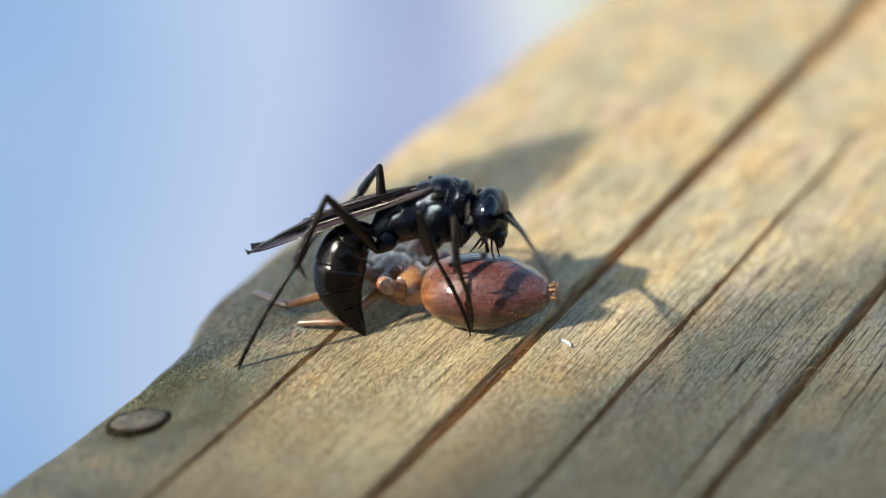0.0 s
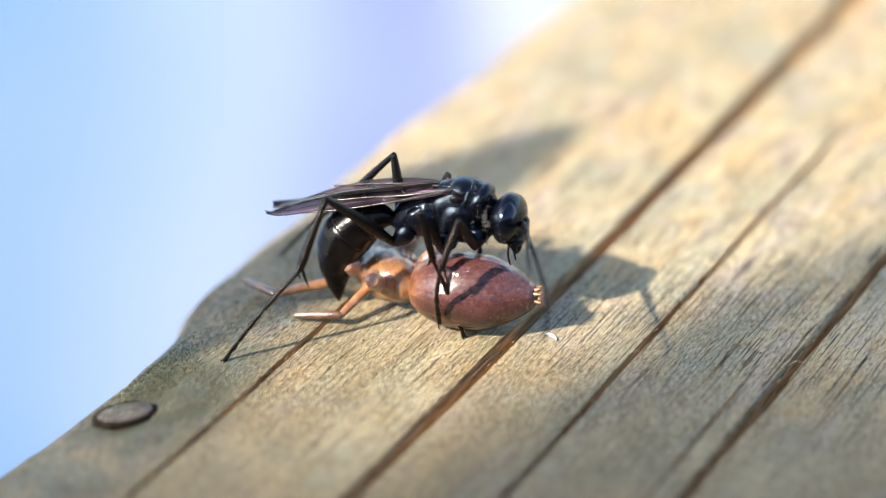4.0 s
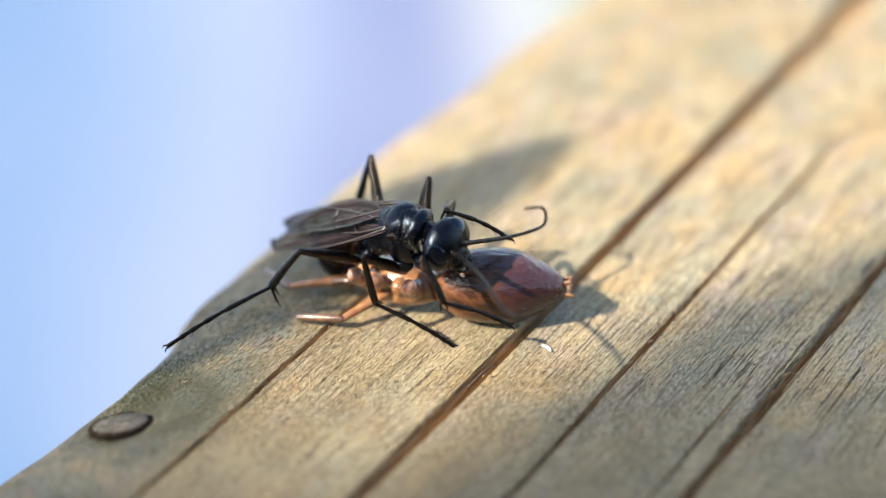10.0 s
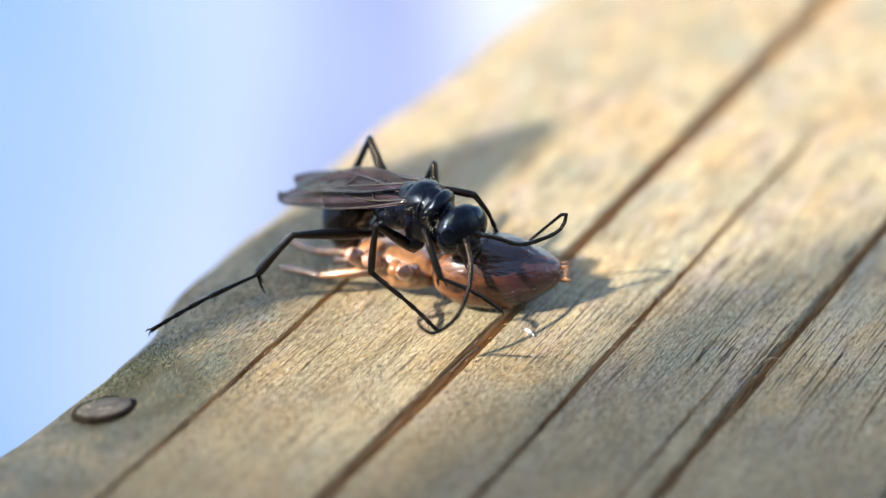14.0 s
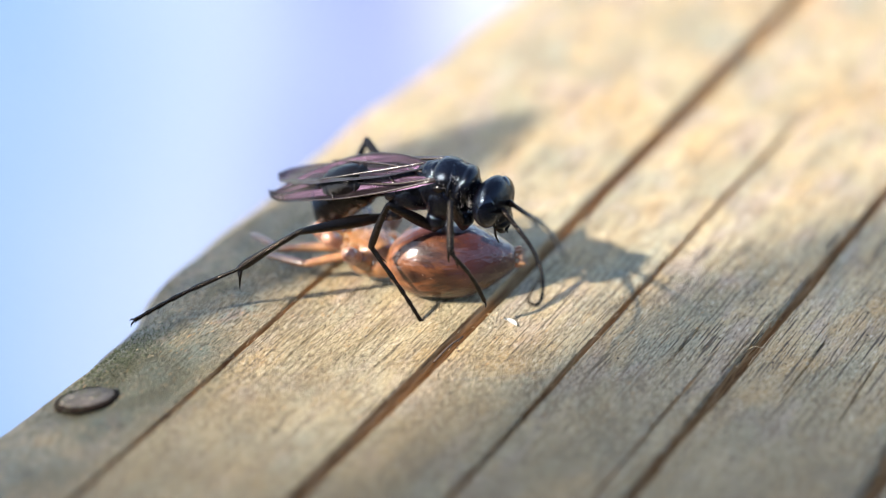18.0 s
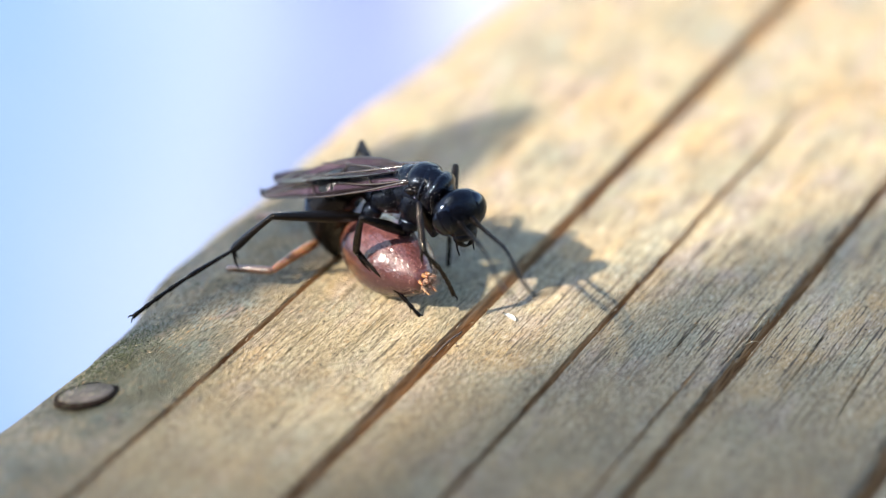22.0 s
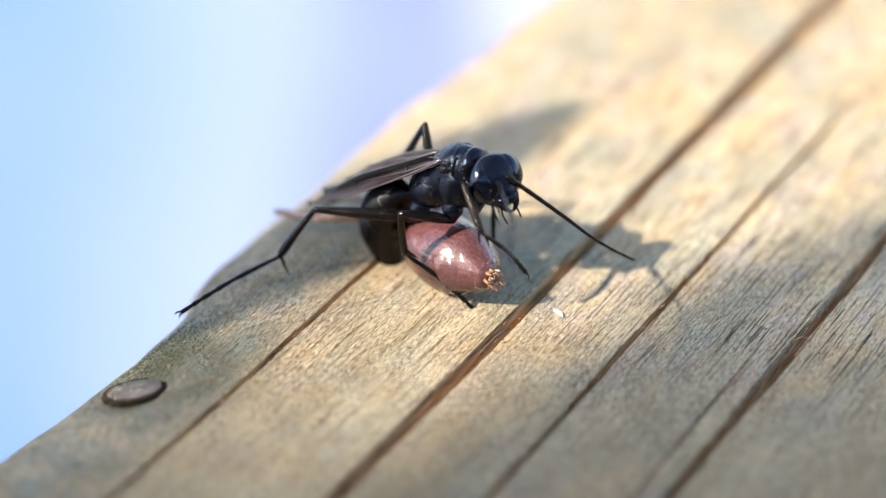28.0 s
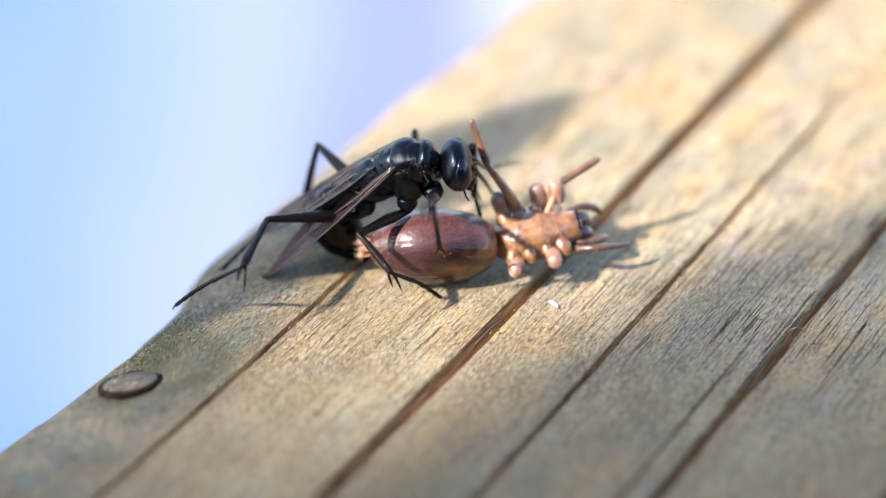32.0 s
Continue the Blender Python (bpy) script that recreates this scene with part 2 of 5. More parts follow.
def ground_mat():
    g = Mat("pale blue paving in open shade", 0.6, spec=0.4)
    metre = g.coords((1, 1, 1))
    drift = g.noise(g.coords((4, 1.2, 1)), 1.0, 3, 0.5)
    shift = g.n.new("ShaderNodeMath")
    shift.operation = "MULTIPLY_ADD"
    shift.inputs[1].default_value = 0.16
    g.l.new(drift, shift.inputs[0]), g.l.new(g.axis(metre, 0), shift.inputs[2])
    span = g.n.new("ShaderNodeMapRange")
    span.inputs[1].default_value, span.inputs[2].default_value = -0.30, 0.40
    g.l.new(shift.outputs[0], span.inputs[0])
    # blue of open shade and, from 0.605, a sunlit area are painted in
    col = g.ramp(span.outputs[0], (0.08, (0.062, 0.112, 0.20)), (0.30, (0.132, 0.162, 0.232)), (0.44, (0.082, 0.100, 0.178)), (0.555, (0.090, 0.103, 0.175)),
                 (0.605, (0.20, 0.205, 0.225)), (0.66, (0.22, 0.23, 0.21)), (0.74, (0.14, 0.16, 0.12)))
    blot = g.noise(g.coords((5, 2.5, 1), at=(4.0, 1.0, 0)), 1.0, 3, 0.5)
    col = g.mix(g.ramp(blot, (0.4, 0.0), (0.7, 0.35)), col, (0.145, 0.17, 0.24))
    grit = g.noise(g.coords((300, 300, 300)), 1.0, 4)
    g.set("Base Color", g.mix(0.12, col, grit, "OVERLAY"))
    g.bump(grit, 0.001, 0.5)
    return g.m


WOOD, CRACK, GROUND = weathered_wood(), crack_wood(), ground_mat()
BLACK = chitin("blue-black wasp cuticle", (0.0008, 0.0008, 0.0014), (0.0016, 0.0018, 0.0035), 0.12, 0.24, 9.0, 0.0, 0.00003, (0.62, 0.78, 1.0))
GLOSS = chitin("glossy black wasp cuticle", (0.0012, 0.0009, 0.0009), (0.003, 0.0022, 0.002), 0.13, 0.18, 6.0, 0.0, 0.00002)
LEGS = chitin("brown-black wasp leg", (0.0014, 0.001, 0.0009), (0.004, 0.0028, 0.002), 0.15, 0.20, 9.0, 0.0, 0.00006, (1.0, 0.86, 0.74))
EYES = chitin("polished black eye", (0.0008, 0.0008, 0.002), (0.001, 0.0013, 0.003), 0.13, 0.42, 14.0, 0.0, 0.000004, (0.6, 0.75, 1.0))
FUZZ = plain("silvery hair", (0.22, 0.21, 0.2), 0.4)
VEIN = plain("dark wing vein", (0.022, 0.016, 0.013), 0.24)
FILM = wing_film()
SKIN = prey_skin()
AMBER = amber("translucent orange spider shell", (0.12, 0.05, 0.018), (0.26, 0.128, 0.056), 0.45)
TAN = amber("tan spider leg", (0.03, 0.014, 0.009), (0.10, 0.05, 0.028), 0.1)
PALE = amber("pale orange spider skin", (0.17, 0.075, 0.045), (0.33, 0.18, 0.125), 0.4)
FANG = amber("dark red-brown spider jaw", (0.05, 0.014, 0.010), (0.12, 0.035, 0.022), 0.1)
BROWN = amber("brown spider leg", (0.035, 0.018, 0.011), (0.14, 0.07, 0.038), 0.1)
TUFT = plain("pale tan bristle", (0.24, 0.145, 0.098), 0.6)
STEEL = plain("weathered grey nail steel", (0.088, 0.072, 0.056), 0.9, 0.0, 0.5, 2.0)
WHITE = plain("white flake", (0.82, 0.82, 0.78), 0.5, 0, 0.1)
STRAW = plain("straw-coloured fibre", (0.55, 0.42, 0.24), 0.6)
MOSS = plain("dry green moss", (0.05, 0.056, 0.022), 0.9)
LEAF = thin_leaf()
GAP_DARK = plain("dark of the nail gap", (0.014, 0.009, 0.006), 0.95, spec=0.1)
BARK = plain("brown twig bark", (0.05, 0.034, 0.022), 0.85)


# ---- mesh tools (millimetres in, metres out) ----
def mesh_of(name, bm, *mats, smooth=True, scale=MM):
    if scale != 1:
        bmesh.ops.scale(bm, vec=(scale,) * 3, verts=bm.verts)
    bmesh.ops.recalc_face_normals(bm, faces=bm.faces)
    me = bpy.data.meshes.new(name)
    bm.to_mesh(me)
    bm.free()
    for m in mats:
        me.materials.append(m)
    if smooth:
        me.polygons.foreach_set("use_smooth", [True] * len(me.polygons))
    return me


def part(name, bm, material, parent, label="", smooth=True):
    ob = new(name, mesh_of(name, bm, material, smooth=smooth))
    ob.parent = parent
    return tagged(ob, label)


def thing(name, label, category, group="", kind=""):
    return tagged(new(name), label, category, group, kind)


def spline(points, steps):
    """Points on a smooth curve through the given ones (any number of values each)."""
    p = np.array(points, float)
    p = np.vstack([2 * p[0] - p[1], p, 2 * p[-1] - p[-2]])
    out = []
    for i in range(1, len(p) - 2):
        for k in range(steps):
            s = k / steps
            a, b, c, d = p[i - 1:i + 3]
            out.append(0.5 * (2 * b + (c - a) * s + (2 * a - 5 * b + 4 * c - d) * s * s + (3 * b - a - 3 * c + d) * s ** 3))
    return np.array(out + [p[-2]])


def tube(bm, stations, steps=4, n=12, flat=1.0, side=(0, 1, 0)):
    """A closed tube along stations (x, y, z, radius); flat squeezes it across."""
    st = spline(stations, steps)
    rings = []
    for i, s in enumerate(st):
        d = Vector(st[min(i + 1, len(st) - 1)][:3] - st[max(i - 1, 0)][:3]).normalized()
        sd = Vector(side)
        up = d.cross(sd)
        if up.length < 1e-3:
            up = d.cross(Vector((0, 0, 1)))
        up.normalize()
        sd = up.cross(d).normalized()
        r = max(s[3], 0.004)
        rings.append([bm.verts.new(Vector(s[:3]) + sd * math.cos(a) * r * flat + up * math.sin(a) * r)
                      for a in (2 * math.pi * k / n for k in range(n))])
    for a, b in zip(rings, rings[1:]):
        for k in range(n):
            bm.faces.new((a[k], a[(k + 1) % n], b[(k + 1) % n], b[k]))
    bm.faces.new(rings[0][::-1]), bm.faces.new(rings[-1])
    return bm


def ball(bm, at, size, turn=(0, 0, 0), u=20, v=14, lumps=0.0, seed=0.0):
    """An ellipsoid, slightly uneven."""
    m = pose(*at, *turn)
    made = bmesh.ops.create_uvsphere(bm, u_segments=u, v_segments=v, radius=1.0)["verts"]
    for w in made:
        k = 1 + lumps * noise.noise(w.co * 2.1 + Vector((seed, 0, 0)))
        w.co = m @ Vector((w.co.x * size[0] * k, w.co.y * size[1] * k, w.co.z * size[2] * k))
    return bm


def hairs(bm, spots, length, spread, rng, width=0.012):
    """Fine tapered hairs at spots (place, direction)."""
    for at, d in spots:
        d = (Vector(d) + Vector([rng.uniform(-spread, spread) for _ in range(3)])).normalized()
        s = d.orthogonal().normalized() * width
        s2 = d.cross(s)
        tip = bm.verts.new(Vector(at) + d * length * rng.uniform(0.6, 1.2))
        b = [bm.verts.new(Vector(at) + o) for o in (s, -s * 0.5 + s2 * 0.86, -s * 0.5 - s2 * 0.86)]
        for i in range(3):
            bm.faces.new((b[i], b[(i + 1) % 3], tip))
    return bm


# ---- the timber rail ----
GRAIN = 60.7                       # degrees from the world's x to the run of the grain
AXIS_U = Vector((math.cos(radians(GRAIN)), math.sin(radians(GRAIN)), 0))
AXIS_V = Vector((AXIS_U.y, -AXIS_U.x, 0))
# checks in the face: across (mm), half width, depth, drift across per mm along, start and end along
CHECKS = [(-1.52, 0.14, 0.45, 0.0, -60, 4), (6.6, 0.36, 0.85, -0.002, -400, 500), (12.22, 0.15, 0.5, 0.0, -300, 24),
          (17.6, 0.09, 0.3, 0.012, -60, -3), (18.95, 0.28, 0.75, 0.010, -300, 300), (27.45, 0.5, 1.0, 0.002, -400, 400),
          (15.2, 0.30, 0.07, 0.0, 8, 70), (0.9, 0.40, 0.06, 0.002, 6, 60), (35.5, 0.2, 0.5, 0.0, -300, 400), (44, 0.3, 0.6, 0.0, -300, 400)]
# short fine cracks
CHECKS += [(3.31, 0.04, 0.2, 0.027, -11.7, -5.7), (0.68, 0.04, 0.2, 0.001, -13.0, -8.2), (18.45, 0.04, 0.2, 0.024, -4.4, 1.6), (21.57, 0.04, 0.2, -0.003, -5.4, 2.8), (24.26, 0.04, 0.2, -0.037, -5.3, 1.5), (16.06, 0.04, 0.2, 0.015, -4.6, 0.1)]


def check_centre(k, u):
    across, _, _, drift, _, _ = CHECKS[k]
    return across + drift * u + 0.10 * noise.noise(Vector((u * 0.08, k * 7.1, 0))) + 0.03 * noise.noise(Vector((u * 0.5, k * 3.3, 5)))


def face_height(u, v):
    """Height of the worn face over its flat plane, and whether it lies inside a check (mm)."""
    h = 0.05 * noise.noise(Vector((u * 0.05, v * 0.5, 0))) + 0.02 * noise.noise(Vector((u * 0.3, v * 2.2, 3)))
    inside = False
    for k, (across, half, depth, drift, lo, hi) in enumerate(CHECKS):
        if lo < u < hi and abs(v - across) < 3:
            fade = min(1.0, (u - lo) / min(6, (hi - lo) / 3), (hi - u) / min(6, (hi - lo) / 3))
            w = half * (0.75 + 0.5 * abs(noise.noise(Vector((u * 0.12, k * 5.7, 9))))) * (0.35 + 0.65 * fade) * (1 + 0.022 * max(0, u) * (k == 1))
            d = abs(v - check_centre(k, u)) / w
            if d < 1.8:
                s = max(0.0, 1 - (d / 1.15) ** 2)
                h -= depth * fade * s ** 0.7 + 0.05 * max(0.0, 1 - d / 1.8)
                inside |= d < 0.95 and fade > 0.25 and depth > 0.2
    # the grain swells round the nail
    r = math.hypot((u + 18.9) / 1.25, v + 5.7)
    h += 0.12 * math.exp(-(r - 2.6) ** 2 / 0.4) - 0.25 * math.exp(-(r / 1.6) ** 8)
    return h, inside


def arris_line(u):
    """How far the worn edge wanders outwards along the rail (mm)."""
    return float(np.interp(u, [-60, -26, -21, -16, -12.5, -10, -8.6, -7.6, -4, 0, 11, 27, 60], [0.0, -0.15, -0.6, -0.95, -0.85, -0.6, -0.1, 0.1, -0.05, 0.1, 0.5, 0.1, 0.0])) * -1


def build_rail():
    width, thick, round_at, radius, drop = 90.0, 38.0, -3.35, 7.0, 4.0
    us = [-620, -400, -250, -150, -90, -60, -45] + list(np.arange(-36, 48, 0.35)) + list(np.arange(48, 130, 1.6)) + [150, 200, 300, 450, 700, 950]
    vs = []
    for v in np.arange(round_at, 50, 0.4):
        vs.append(v)
    for across, half, *_ in CHECKS:
        vs += list(np.arange(across - half * 2.2 - 0.25, across + half * 2.2 + 0.25, max(0.05, half / 3.5)))
    vs = sorted(vs + list(np.arange(52, width + round_at - radius, 4)))
    keep = [vs[0]]
    for v in vs[1:]:
        if v - keep[-1] > 0.03:
            keep.append(v)
    # the profile from the bottom of the worn edge, over the arris, across the face
    prof = [(round_at - radius, -z, -90) for z in np.arange(thick, drop, -2.5)]
    for a in np.arange(90, 0, -2.5):
        lean = math.degrees(math.atan2(drop * math.sin(radians(a)), radius * math.cos(radians(a))))
        prof.append((round_at - radius * math.sin(radians(a)), -drop + drop * math.cos(radians(a)), -lean))
    prof += [(v, 0.0, 0.0) for v in keep]
    end = keep[-1]
    prof += [(end + 3 * math.sin(radians(a)), -3 + 3 * math.cos(radians(a)), a) for a in (15, 30, 45, 60, 75, 90)] + [(end + 3, -thick, 90)]
    verts, faces, dark = [], [], []
    for u in us:
        for v, z, lean in prof:
            rough = 0.10 * noise.noise(Vector((u * 0.35, v * 1.2, z))) + 0.16 * noise.noise(Vector((u * 0.12, 2.0, z * 0.3)))
            if lean == 0:
                h, inside = face_height(u, v)
                verts.append((u, -v, z + h)), dark.append(inside)
            else:
                k = min(1.0, -lean / 40) if lean < 0 else 0.3
                h, _ = face_height(u, v) if lean < 0 and z > -3.0 else (0, 0)
                wear = rough * k * 1.6 - arris_line(u) * min(1.0, -lean / 50) * (lean < 0)
                a = radians(lean)
                verts.append((u, -(v + math.sin(a) * wear), z + math.cos(a) * wear + h * math.cos(a))), dark.append(False)
    n = len(prof)
    for i in range(len(us) - 1):
        for j in range(n - 1):
            faces.append((i * n + j, (i + 1) * n + j, (i + 1) * n + j + 1, i * n + j + 1))
        faces.append((i * n + n - 1, (i + 1) * n + n - 1, (i + 1) * n, i * n))
    faces += [tuple(range(n)), tuple(reversed(range((len(us) - 1) * n, len(us) * n)))]
    me = bpy.data.meshes.new("handrail_board")
    me.from_pydata([(x * MM, y * MM, z * MM) for x, y, z in verts], [], faces)
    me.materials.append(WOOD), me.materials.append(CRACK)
    me.polygons.foreach_set("material_index", [int(sum(dark[k] for k in f) >= 2) if len(f) == 4 else 0 for f in faces])
    me.polygons.foreach_set("use_smooth", [True] * len(faces))
    me.update()
    rail = tagged(new("handrail", None), "weathered pine handrail with long open checks and a worn rounded edge", "handrail", kind="structure")
    board = new("board", me)
    board.parent = rail
    rail.matrix_basis = pose(0, 0, 0, 0, 0, GRAIN)
    for u in (-420, 640):
        bm = bmesh.new()
        bmesh.ops.create_cube(bm, size=1.0)
        bmesh.ops.scale(bm, vec=(70, 70, 862), verts=bm.verts)
        bmesh.ops.translate(bm, vec=(u, -37, -38 - 431), verts=bm.verts)
        bmesh.ops.bevel(bm, geom=bm.edges[:], offset=3, segments=2, affect="EDGES")
        part("post", bm, WOOD, rail)
    return rail


def uv(u, v, z=0.0):
    """A place on the rail from millimetres along and across the grain."""
    p = (AXIS_U * u + AXIS_V * v) * MM
    return (p.x, p.y, z * MM)


rail = build_rail()

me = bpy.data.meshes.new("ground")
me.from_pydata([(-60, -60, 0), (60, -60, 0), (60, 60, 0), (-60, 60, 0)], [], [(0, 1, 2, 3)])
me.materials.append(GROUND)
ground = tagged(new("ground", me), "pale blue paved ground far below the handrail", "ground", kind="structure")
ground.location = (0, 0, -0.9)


def build_blocker_wall():
    """An unseen dark boarded wall, added behind the viewpoint to block sky light and reflections."""
    wall = tagged(new("unseen_blocker_wall"), "unseen dark boarded wall added behind the viewpoint to block sky light", "wall", kind="structure")
    bm = bmesh.new()
    for k in range(9):
        made = bmesh.ops.create_cube(bm, size=1.0)["verts"]
        bmesh.ops.scale(bm, vec=(9.0, 0.03, 0.194), verts=made)
        bmesh.ops.translate(bm, vec=(1.2, -2.0 + 0.004 * (k % 2), -0.8 + 0.2 * k), verts=made)
    me = mesh_of("boards", bm, plain("dark light-blocking boards", (0.045, 0.036, 0.026), 0.8, 0.0, 0.4, 0.02), smooth=False, scale=1)
    boards = new("boards", me)
    boards.parent = wall


build_blocker_wall()


# ---- the wasp ----
def eye_shell(s):
    """A long oval eye lying almost flush on the side of the head."""
    bm = bmesh.new()
    out = Vector((0.42, 0.9 * s, 0.06)).normalized()
    ahead = Vector((0, 0, 1)).cross(out).normalized()
    rise = out.cross(ahead)
    rings = []
    for i in range(15):
        r = 1.06 * i / 14
        ring = []
        for k in range(32):
            a = 2 * math.pi * k / 32
            d = (out + ahead * math.tan(0.60 * r * math.cos(a)) + rise * math.tan(0.88 * r * math.sin(a))).normalized()
            g = 0.975 + 0.095 * math.sqrt(max(0.0, 1 - (r / 1.06) ** 2)) ** 0.8
            ring.append(bm.verts.new((0.75 + d.x * 0.78 * g, d.y * 1.3 * g, 0.02 + d.z * 1.2 * g)))
            if i == 0:
                break
        rings.append(ring)
    for k in range(32):
        bm.faces.new((rings[0][0], rings[1][k], rings[1][(k + 1) % 32]))
    for a, b in zip(rings[1:], rings[2:]):
        for k in range(32):
            bm.faces.new((a[k], b[k], b[(k + 1) % 32], a[(k + 1) % 32]))
    return bm


def build_wasp():
    rng = random.Random(4)
    wasp = thing("spider_wasp", "slender blue-black spider wasp with smoky folded wings gripping a spider", "wasp")
    p = {}
    bm = tube(bmesh.new(), [(-3.0, 0, -0.75, 0.16), (-2.65, 0, -0.66, 0.55), (-2.0, 0, -0.45, 0.95), (-1.2, 0, -0.2, 1.12), (-0.4, 0, 0.0, 1.2), (0.5, 0, 0.15, 1.32), (1.2, 0, 0.12, 1.2), (1.7, 0, -0.08, 0.85), (1.98, 0, -0.25, 0.4)], 6, 28, flat=0.8)
    for v in bm.verts:
        v.co += v.co.normalized() * (0.05 * noise.noise(v.co * 1.6) - 0.24 * math.exp(-((v.co.x + 0.72 + 0.3 * v.co.z) / 0.16) ** 2) - 0.16 * math.exp(-((v.co.x - 0.95 + 0.35 * v.co.z) / 0.1) ** 2))
    part("thorax", bm, BLACK, wasp)
    part("collar", tube(bmesh.new(), [(1.02, 0.0, 1.36, 0.10), (1.12, 0.55, 1.2, 0.11), (1.0, 0.93, 0.72, 0.10), (0.9, 1.0, 0.3, 0.04)], 5, 8), BLACK, wasp)
    part("collar", tube(bmesh.new(), [(1.02, 0.0, 1.36, 0.10), (1.12, -0.55, 1.2, 0.11), (1.0, -0.93, 0.72, 0.10), (0.9, -1.0, 0.3, 0.04)], 5, 8), BLACK, wasp)
    part("pronotum", ball(bmesh.new(), (1.42, 0, 0.42), (0.55, 1.0, 0.88), (0, 32, 0), lumps=0.05), BLACK, wasp)
    part("mesonotum", ball(bmesh.new(), (0.72, 0, 0.92), (0.82, 0.98, 0.6), (0, 10, 0), lumps=0.05, seed=2), BLACK, wasp)
    part("scutellum", ball(bmesh.new(), (-0.25, 0, 0.95), (0.42, 0.6, 0.38), lumps=0.05, seed=3), BLACK, wasp)
    part("sternum", ball(bmesh.new(), (0.45, 0, -0.85), (1.1, 0.8, 0.72), (0, 8, 0), lumps=0.06, seed=5), BLACK, wasp)
    part("neck", tube(bmesh.new(), [(1.6, 0, -0.1, 0.5), (1.95, 0, -0.28, 0.32), (2.35, 0, -0.35, 0.3)]), BLACK, wasp)
    for s in (1, -1):
        part("pleuron", ball(bmesh.new(), (0.35, 0.72 * s, -0.35), (0.78, 0.46, 1.02), (0, 24, 0), lumps=0.08, seed=6), BLACK, wasp)
        part("metapleuron", ball(bmesh.new(), (-1.35, 0.52 * s, -0.35), (0.85, 0.5, 0.72), (0, -18, 0), lumps=0.08, seed=7), BLACK, wasp)
        part("tegula", ball(bmesh.new(), (0.5, 0.98 * s, 0.7), (0.3, 0.14, 0.2), u=10, v=8), GLOSS, wasp)
    bm = bmesh.new()
    spots = []
    for _ in range(420):
        a, b = rng.uniform(0, 6.28), rng.uniform(-1.1, 0.9)
        d = Vector((math.cos(a) * math.cos(b), math.sin(a) * math.cos(b), math.sin(b)))
        c, r = rng.choice([((1.42, 0, 0.42), (0.62, 1.0, 0.9)), ((0.72, 0, 0.92), (0.82, 0.98, 0.6)), ((-1.2, 0, -0.2), (1.0, 0.9, 1.1)), ((1.4, 0, -0.2), (0.6, 0.8, 0.85))])
        spots.append((Vector(c) + Vector([x * y for x, y in zip(d, r)]), d))
    for _ in range(260):
        a = rng.uniform(0, 6.28)
        d = Vector((0.5, math.cos(a), math.sin(a)))
        spots.append((Vector((1.75 + rng.uniform(-0.15, 0.1), 0.66 * math.cos(a), -0.12 + 0.66 * math.sin(a))), d))
    part("body_hair", hairs(bm, spots, 0.24, 0.5, rng, 0.005), FUZZ, wasp, "short silvery hair")
    # head: joint at the neck, face forward, jaws down
    bm = ball(bmesh.new(), (0.75, 0, 0.02), (0.78, 1.3, 1.2), lumps=0.03, u=28, v=20)
    ball(bm, (1.05, 0, -0.55), (0.55, 0.72, 0.7))
    head = p["head"] = part("head", bm, BLACK, wasp)
    for s in (1, -1):
        part("compound_eye", eye_shell(s), EYES, head, "large polished black eye")
        bm = tube(bmesh.new(), [(1.15, 0.45 * s, -0.95, 0.18), (1.3, 0.36 * s, -1.22, 0.15), (1.34, 0.12 * s, -1.48, 0.09), (1.32, -0.08 * s, -1.56, 0.03)], n=8)
        part("mandible", bm, GLOSS, head)
        part("palp", tube(bmesh.new(), [(1.0, 0.3 * s, -1.1, 0.06), (1.05, 0.4 * s, -1.6, 0.05), (1.2, 0.38 * s, -2.05, 0.035)], n=6), LEGS, head)
        part("antennal_socket", ball(bmesh.new(), (1.48, 0.3 * s, 0.0), (0.14, 0.18, 0.18), u=10, v=8), GLOSS, head)
    part("clypeus", ball(bmesh.new(), (1.32, 0, -0.85), (0.3, 0.6, 0.36), (0, -20, 0), u=14, v=10), BLACK, head)
    for at in ((1.05, 0.0, 0.98), (0.9, 0.16, 1.05), (0.9, -0.16, 1.05)):
        part("ocellus", ball(bmesh.new(), at, (0.08, 0.08, 0.06), u=8, v=6), GLOSS, head)
    spots = []
    for _ in range(260):
        a, b = rng.uniform(0, 6.28), rng.uniform(-1.4, 1.4)
        d = Vector((abs(math.cos(a)) * math.cos(b), math.sin(a) * math.cos(b), math.sin(b)))
        spots.append((Vector((0.75, 0, -0.1)) + Vector((d.x * 0.74, d.y * 1.2, d.z * 1.14)), d))
    part("face_hair", hairs(bmesh.new(), spots, 0.17, 0.5, rng, 0.004), FUZZ, head, "short silvery hair")
    # antennae in rigid pieces of 0.7 mm along x
    for key in ("near", "far"):
        pieces = []
        for k in range(23):
            r0, r1 = 0.122 - 0.0026 * k, 0.122 - 0.0026 * (k + 1)
            if k == 0:
                bm = tube(bmesh.new(), [(-0.04, 0, 0, 0.1), (0.1, 0, 0, 0.16), (0.28, 0, 0, 0.15), (0.40, 0, 0, 0.1)], n=10)
            else:
                swell = 1.12 if k % 2 else 1.0
                bm = tube(bmesh.new(), [(-0.05, 0, 0, r0 * 0.9), (0.04, 0, 0, r0), (0.3, 0, 0, r1 * swell), (0.40, 0, 0, r1 * 0.92)], 3, 8)
            pieces.append(part("scape" if k == 0 else "flagellum_segment", bm, LEGS, head))
        p[key + "_antenna"] = pieces
